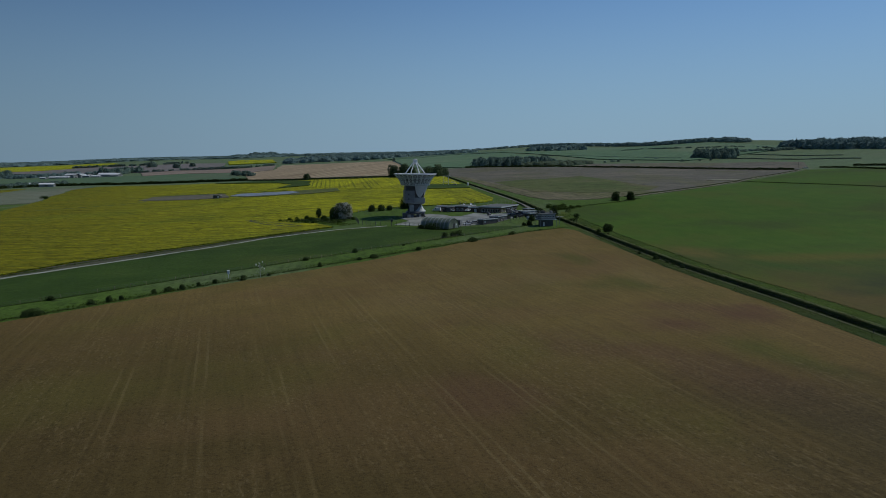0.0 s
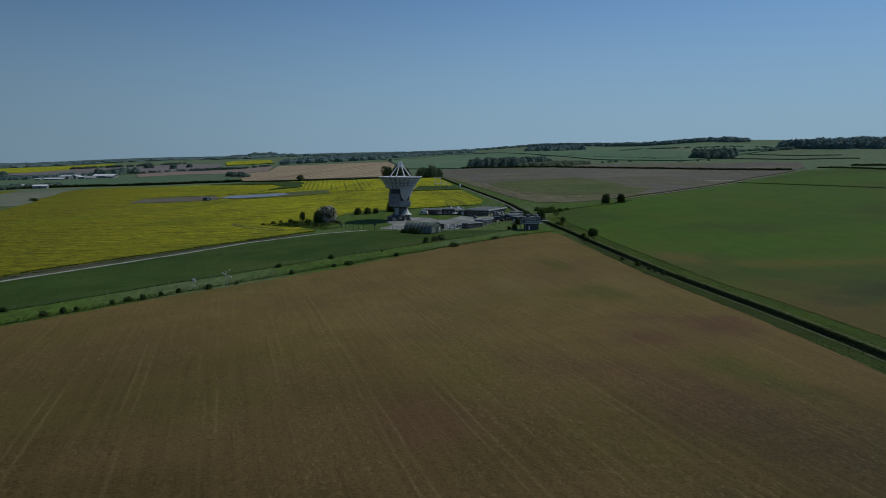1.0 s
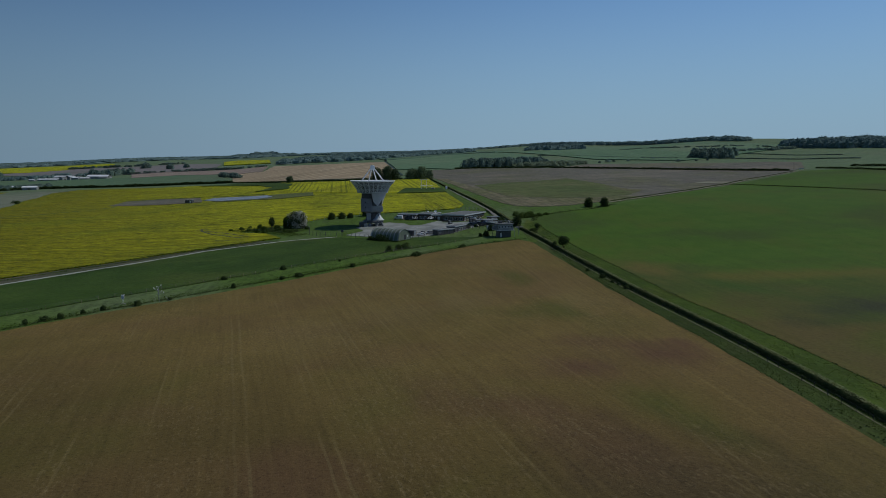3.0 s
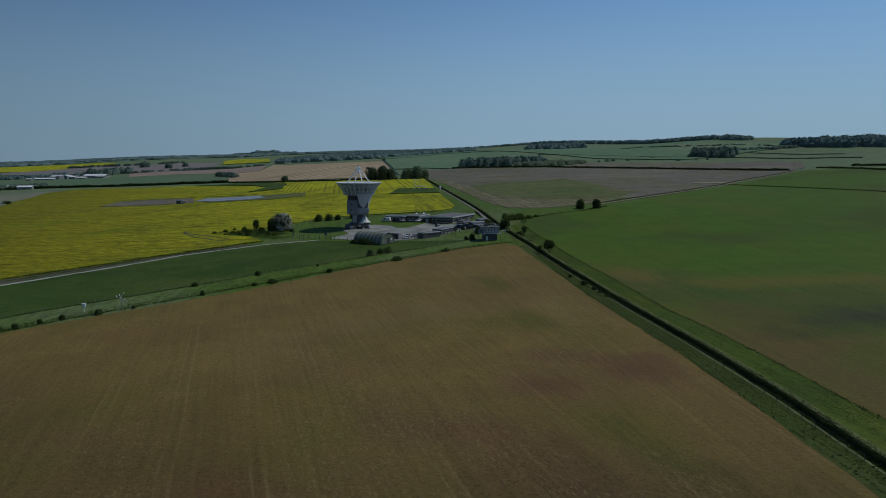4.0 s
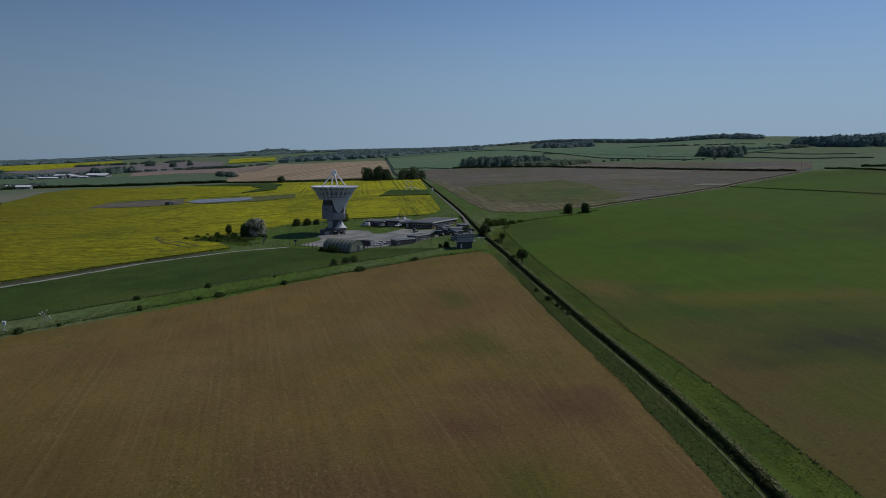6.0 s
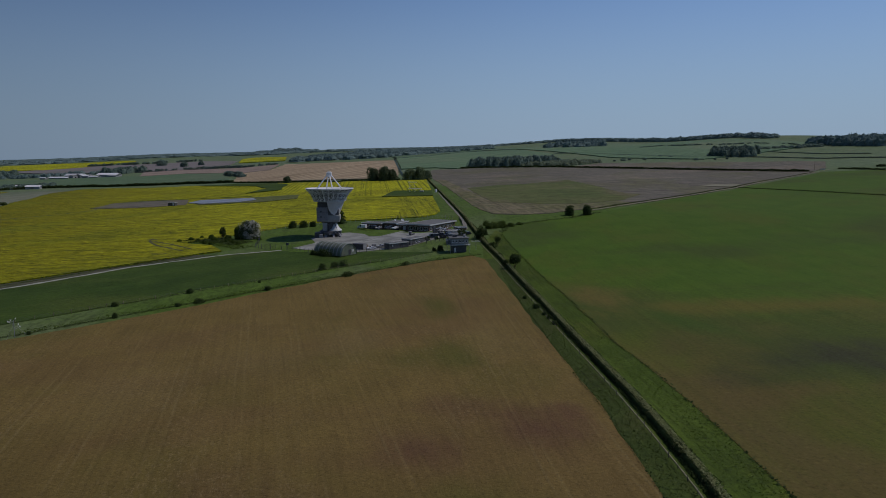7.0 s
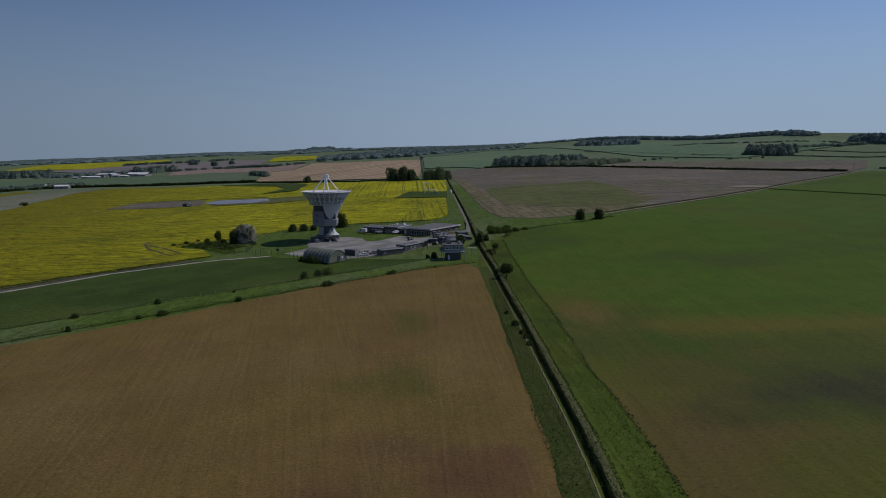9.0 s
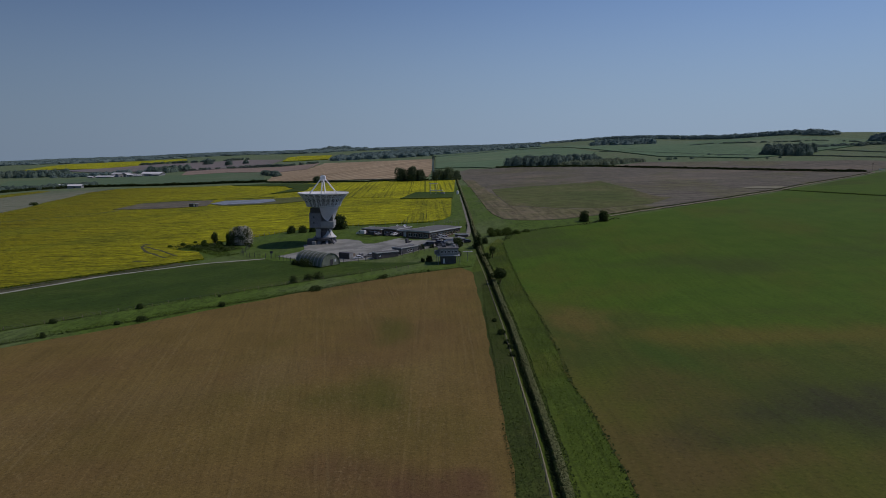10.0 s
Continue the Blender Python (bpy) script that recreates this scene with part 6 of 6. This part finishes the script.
def field_hut(x, y):
    ob = flat_building("field_hut", x, y, ground(x, y) + 0.8, -15, 7.0, 3.0, 2.6, "small dark instrument hut in the oilseed field", [[(4.6, 6.4, 0.4, 2.2, 2)], [], [], []], wall=M_DARK, over=0.1, fascia=0.2, category="hut")
    return ob


field_hut(-211, 646)


def test_mast(x, y):
    ob = thing("test_mast", x, y, ground(x, y) + 0.8, -9, "white steel test frame in the grass clearing", "mast")
    part("leg", bars(0.16, ((-2.2, 0, -1.4), (-2.2, 0, 8.2))), M_WHITE, ob)
    part("leg", bars(0.16, ((2.2, 0, -1.4), (2.2, 0, 8.2))), M_WHITE, ob)
    part("crossbar", bevelled(boxes((-3.6, 3.6, -0.3, 0.3, 8.0, 8.5)), 0.05), M_WHITE, ob)
    part("platform", bevelled(boxes((-3.0, 8.0, -1.0, 1.0, 2.6, 3.1)), 0.05), M_WHITE, ob)
    part("cabin", bevelled(boxes((6.5, 9.5, -1.2, 1.2, -0.6, 1.4)), 0.08), M_GREY, ob)
    return ob


test_mast(1.0, 640)
tb = thing("tank", 20.5, 640, ground(20.5, 640), 0, "white upright tank beside the lane", "tank")
part("shell", lathe([(0.01, -0.3), (0.9, -0.3), (0.9, 2.4), (0.6, 2.8), (0.01, 2.9)], n=20), M_WHITE, tb, smooth=False)

tufts("scrub_cover", [(-92, 397), (-80, 402), (-68, 394), (-56, 384)], 6.5, 60, 0.6, M_LEAF_DARK, "low dark bramble cover in the field corner", 50, 0.2)
tufts("scrub_cover_pale", [(-88, 394), (-74, 392), (-60, 378), (-50, 370)], 5.0, 30, 0.5, M_TUFT, "rough grass among the scrub", 51, 0.15)

for line in ([(-113.5, 411), (-111, 402), (-104, 391.5), (-97.5, 383), (-89, 375), (-80, 366.5), (-74, 362.5)], [(-99.2, 392), (-93, 387.5), (-88.5, 383), (-81, 375), (-74.5, 369)], [(-112, 403), (-106, 399), (-99.2, 393)],
             [(-88.7, 357.5), (-84, 355.5), (-80, 357)], [(-92, 379), (-88.6, 374.5), (-84.7, 372)], [(-109, 407), (-114, 409), (-118, 406)]):
    ribbon("wheel_mark", line, 1.8, M_GAP, 0.5, "dark wheel mark curving through flattened oilseed", "wheel mark")


def farm_gate(x, y, turn):
    ob = thing("farm_gate", x, y, ground(x, y) + 0.3, turn, "pale five-barred field gate closing the hedge gap", "gate")
    for px in (-2.2, 2.2):
        part("post", bevelled(boxes((px - 0.15, px + 0.15, -0.15, 0.15, -0.9, 1.6)), 0.02), M_PALEGREY, ob)
    for k in range(5):
        part("bar", boxes((-2.05, 2.05, -0.05, 0.05, 0.1 + 0.28 * k, 0.24 + 0.28 * k)), M_WHITE, ob)
    part("brace", bars(0.05, ((-2.0, 0.06, 0.1), (2.0, 0.06, 1.3))), M_WHITE, ob)
    return ob


def pole(x, y, h):
    ob = thing("telegraph_pole", x, y, ground(x, y), 20, "wooden telegraph pole with one cross arm", "pole")
    part("post", bars(0.14, ((0, 0, -0.6), (0, 0, h))), M_WOOD, ob)
    part("cross_arm", boxes((-1.0, 1.0, -0.06, 0.06, h - 0.7, h - 0.55)), M_WOOD, ob)
    for px in (-0.85, -0.4, 0.4, 0.85):
        part("insulator", lathe([(0.01, 0), (0.07, 0), (0.05, 0.18), (0.01, 0.2)], n=8), M_PALEGREY, ob, at=pose(px, 0, h - 0.55))
    return ob


farm_gate(424, 838, -35)
pole(419, 846, 7.5)


# ---- yard joints and field path ----
for line in ([(-8, 360), (14, 408)], [(4, 356), (24, 412)], [(16, 360), (36, 405)], [(-18, 372), (28, 370)], [(-12, 386), (36, 388)], [(-4, 400), (38, 402)]):
    ribbon("expansion_joint", line, 0.3, M_ROOF, 0.17, "dark joint between concrete slabs", "joint")
ribbon("field_path", PATH_LINE + [(432, 838)], 1.5, M_PATH, 0.6, "pale field path beside the cereal", "path")
ribbon("oilseed_track", [(-300, 505), (-290, 525), (-280, 546), (-266, 576), (-262, 615), (-270, 642)], 2.2, M_SCRUB_GREEN, 0.6, "dark wheel track through the oilseed", "track")
ribbon("oilseed_ditch", [(-286, 704), (-264, 726), (-219, 726), (-150, 690)], 3.0, M_MEADOW, 0.75, "dark grass strip beside the covered crop", "strip")


# ---- clutter in the yard ----
def crate_stack(x, y, turn, n, material):
    ob = thing("crate_stack", x, y, ground(x, y) + 0.12, turn, "stack of weathered equipment crates on the yard", "crates", "crates in the yard")
    for k in range(n):
        c = part("crate", bevelled(boxes((0, 1.6, 0, 1.1, 0, 0.95)), 0.04), material, ob, at=pose((k % 2) * 1.75, 0.1 * (k // 2), (k // 2) * 0.97, 0, 0, 3 * k))
        part("lid", bevelled(boxes((-0.03, 1.63, -0.03, 1.13, 0.95, 1.02)), 0.01), M_GREY, c)
    return ob


def cable_drum(x, y, turn):
    ob = thing("cable_drum", x, y, ground(x, y) + 0.95, turn, "wooden cable drum standing on its edge", "drum", "cable drums in the yard")
    for s in (-0.45, 0.45):
        part("flange", lathe([(0.05, -0.05), (0.85, -0.05), (0.85, 0.05), (0.05, 0.05), (0.05, -0.05)], n=20), M_WOOD, ob, at=pose(0, s, 0, 90))
    part("cable", lathe([(0.3, -0.4), (0.6, -0.4), (0.6, 0.4), (0.3, 0.4), (0.3, -0.4)], n=20), M_DARK, ob, "black wound cable", at=pose(0, 0, 0, 90))
    return ob


def skip(x, y, turn):
    ob = thing("waste_skip", x, y, ground(x, y) + 0.12, turn, "open dark steel waste skip with sloping ends", "skip")
    bm = bmesh.new()
    lo, hi = [[bm.verts.new((sx * a, sy * 0.9, z)) for sx, sy in ((-1, -1), (1, -1), (1, 1), (-1, 1))] for a, z in ((1.0, 0.05), (1.8, 1.3))]
    bm.faces.new(lo[::-1])
    for k in range(4):
        bm.faces.new((lo[k], lo[(k + 1) % 4], hi[(k + 1) % 4], hi[k]))
    bmesh.ops.solidify(bm, geom=bm.faces[:], thickness=0.06)
    part("hopper", bm, M_DARK, ob)
    for s in (-0.95, 0.95):
        part("lifting_lug", bars(0.05, ((-0.8, s, 0.9), (0.8, s, 0.9))), M_GREY, ob)
    return ob


for x, y, turn, n, m in ((-5.5, 445.5, -20, 5, M_DARK), (0.5, 430.5, 10, 4, M_GREY), (24, 399, 60, 3, M_DARK), (35, 405, 30, 5, M_DARK), (38.5, 398.5, 60, 4, M_TRUSS), (44.5, 393, 24, 4, M_GREY), (11, 361.5, 40, 3, M_TRUSS), (31, 377.5, 60, 4, M_DARK), (20, 365.5, 42, 3, M_GREY), (43, 375, 20, 3, M_PALEGREY)):
    crate_stack(x, y, turn, n, m)
for x, y, turn in ((5.5, 363.5, 20), (7.2, 364.6, 70), (33.5, 381, 10), (-3, 431, 45)):
    cable_drum(x, y, turn)
skip(14.5, 424.5, -22)
skip(40.5, 389, 25)
flat_building("store_shed", 45.5, 386.0, 1.2, 35, 7.0, 4.0, 2.5, "small dark timber shed beside the hedge", [[(1, 2, 0.9, 1.7, 0), (3.5, 4.5, 0, 1.95, 1)], [], [], []], wall=M_DARK, over=0.2, fascia=0.3, category="shed")
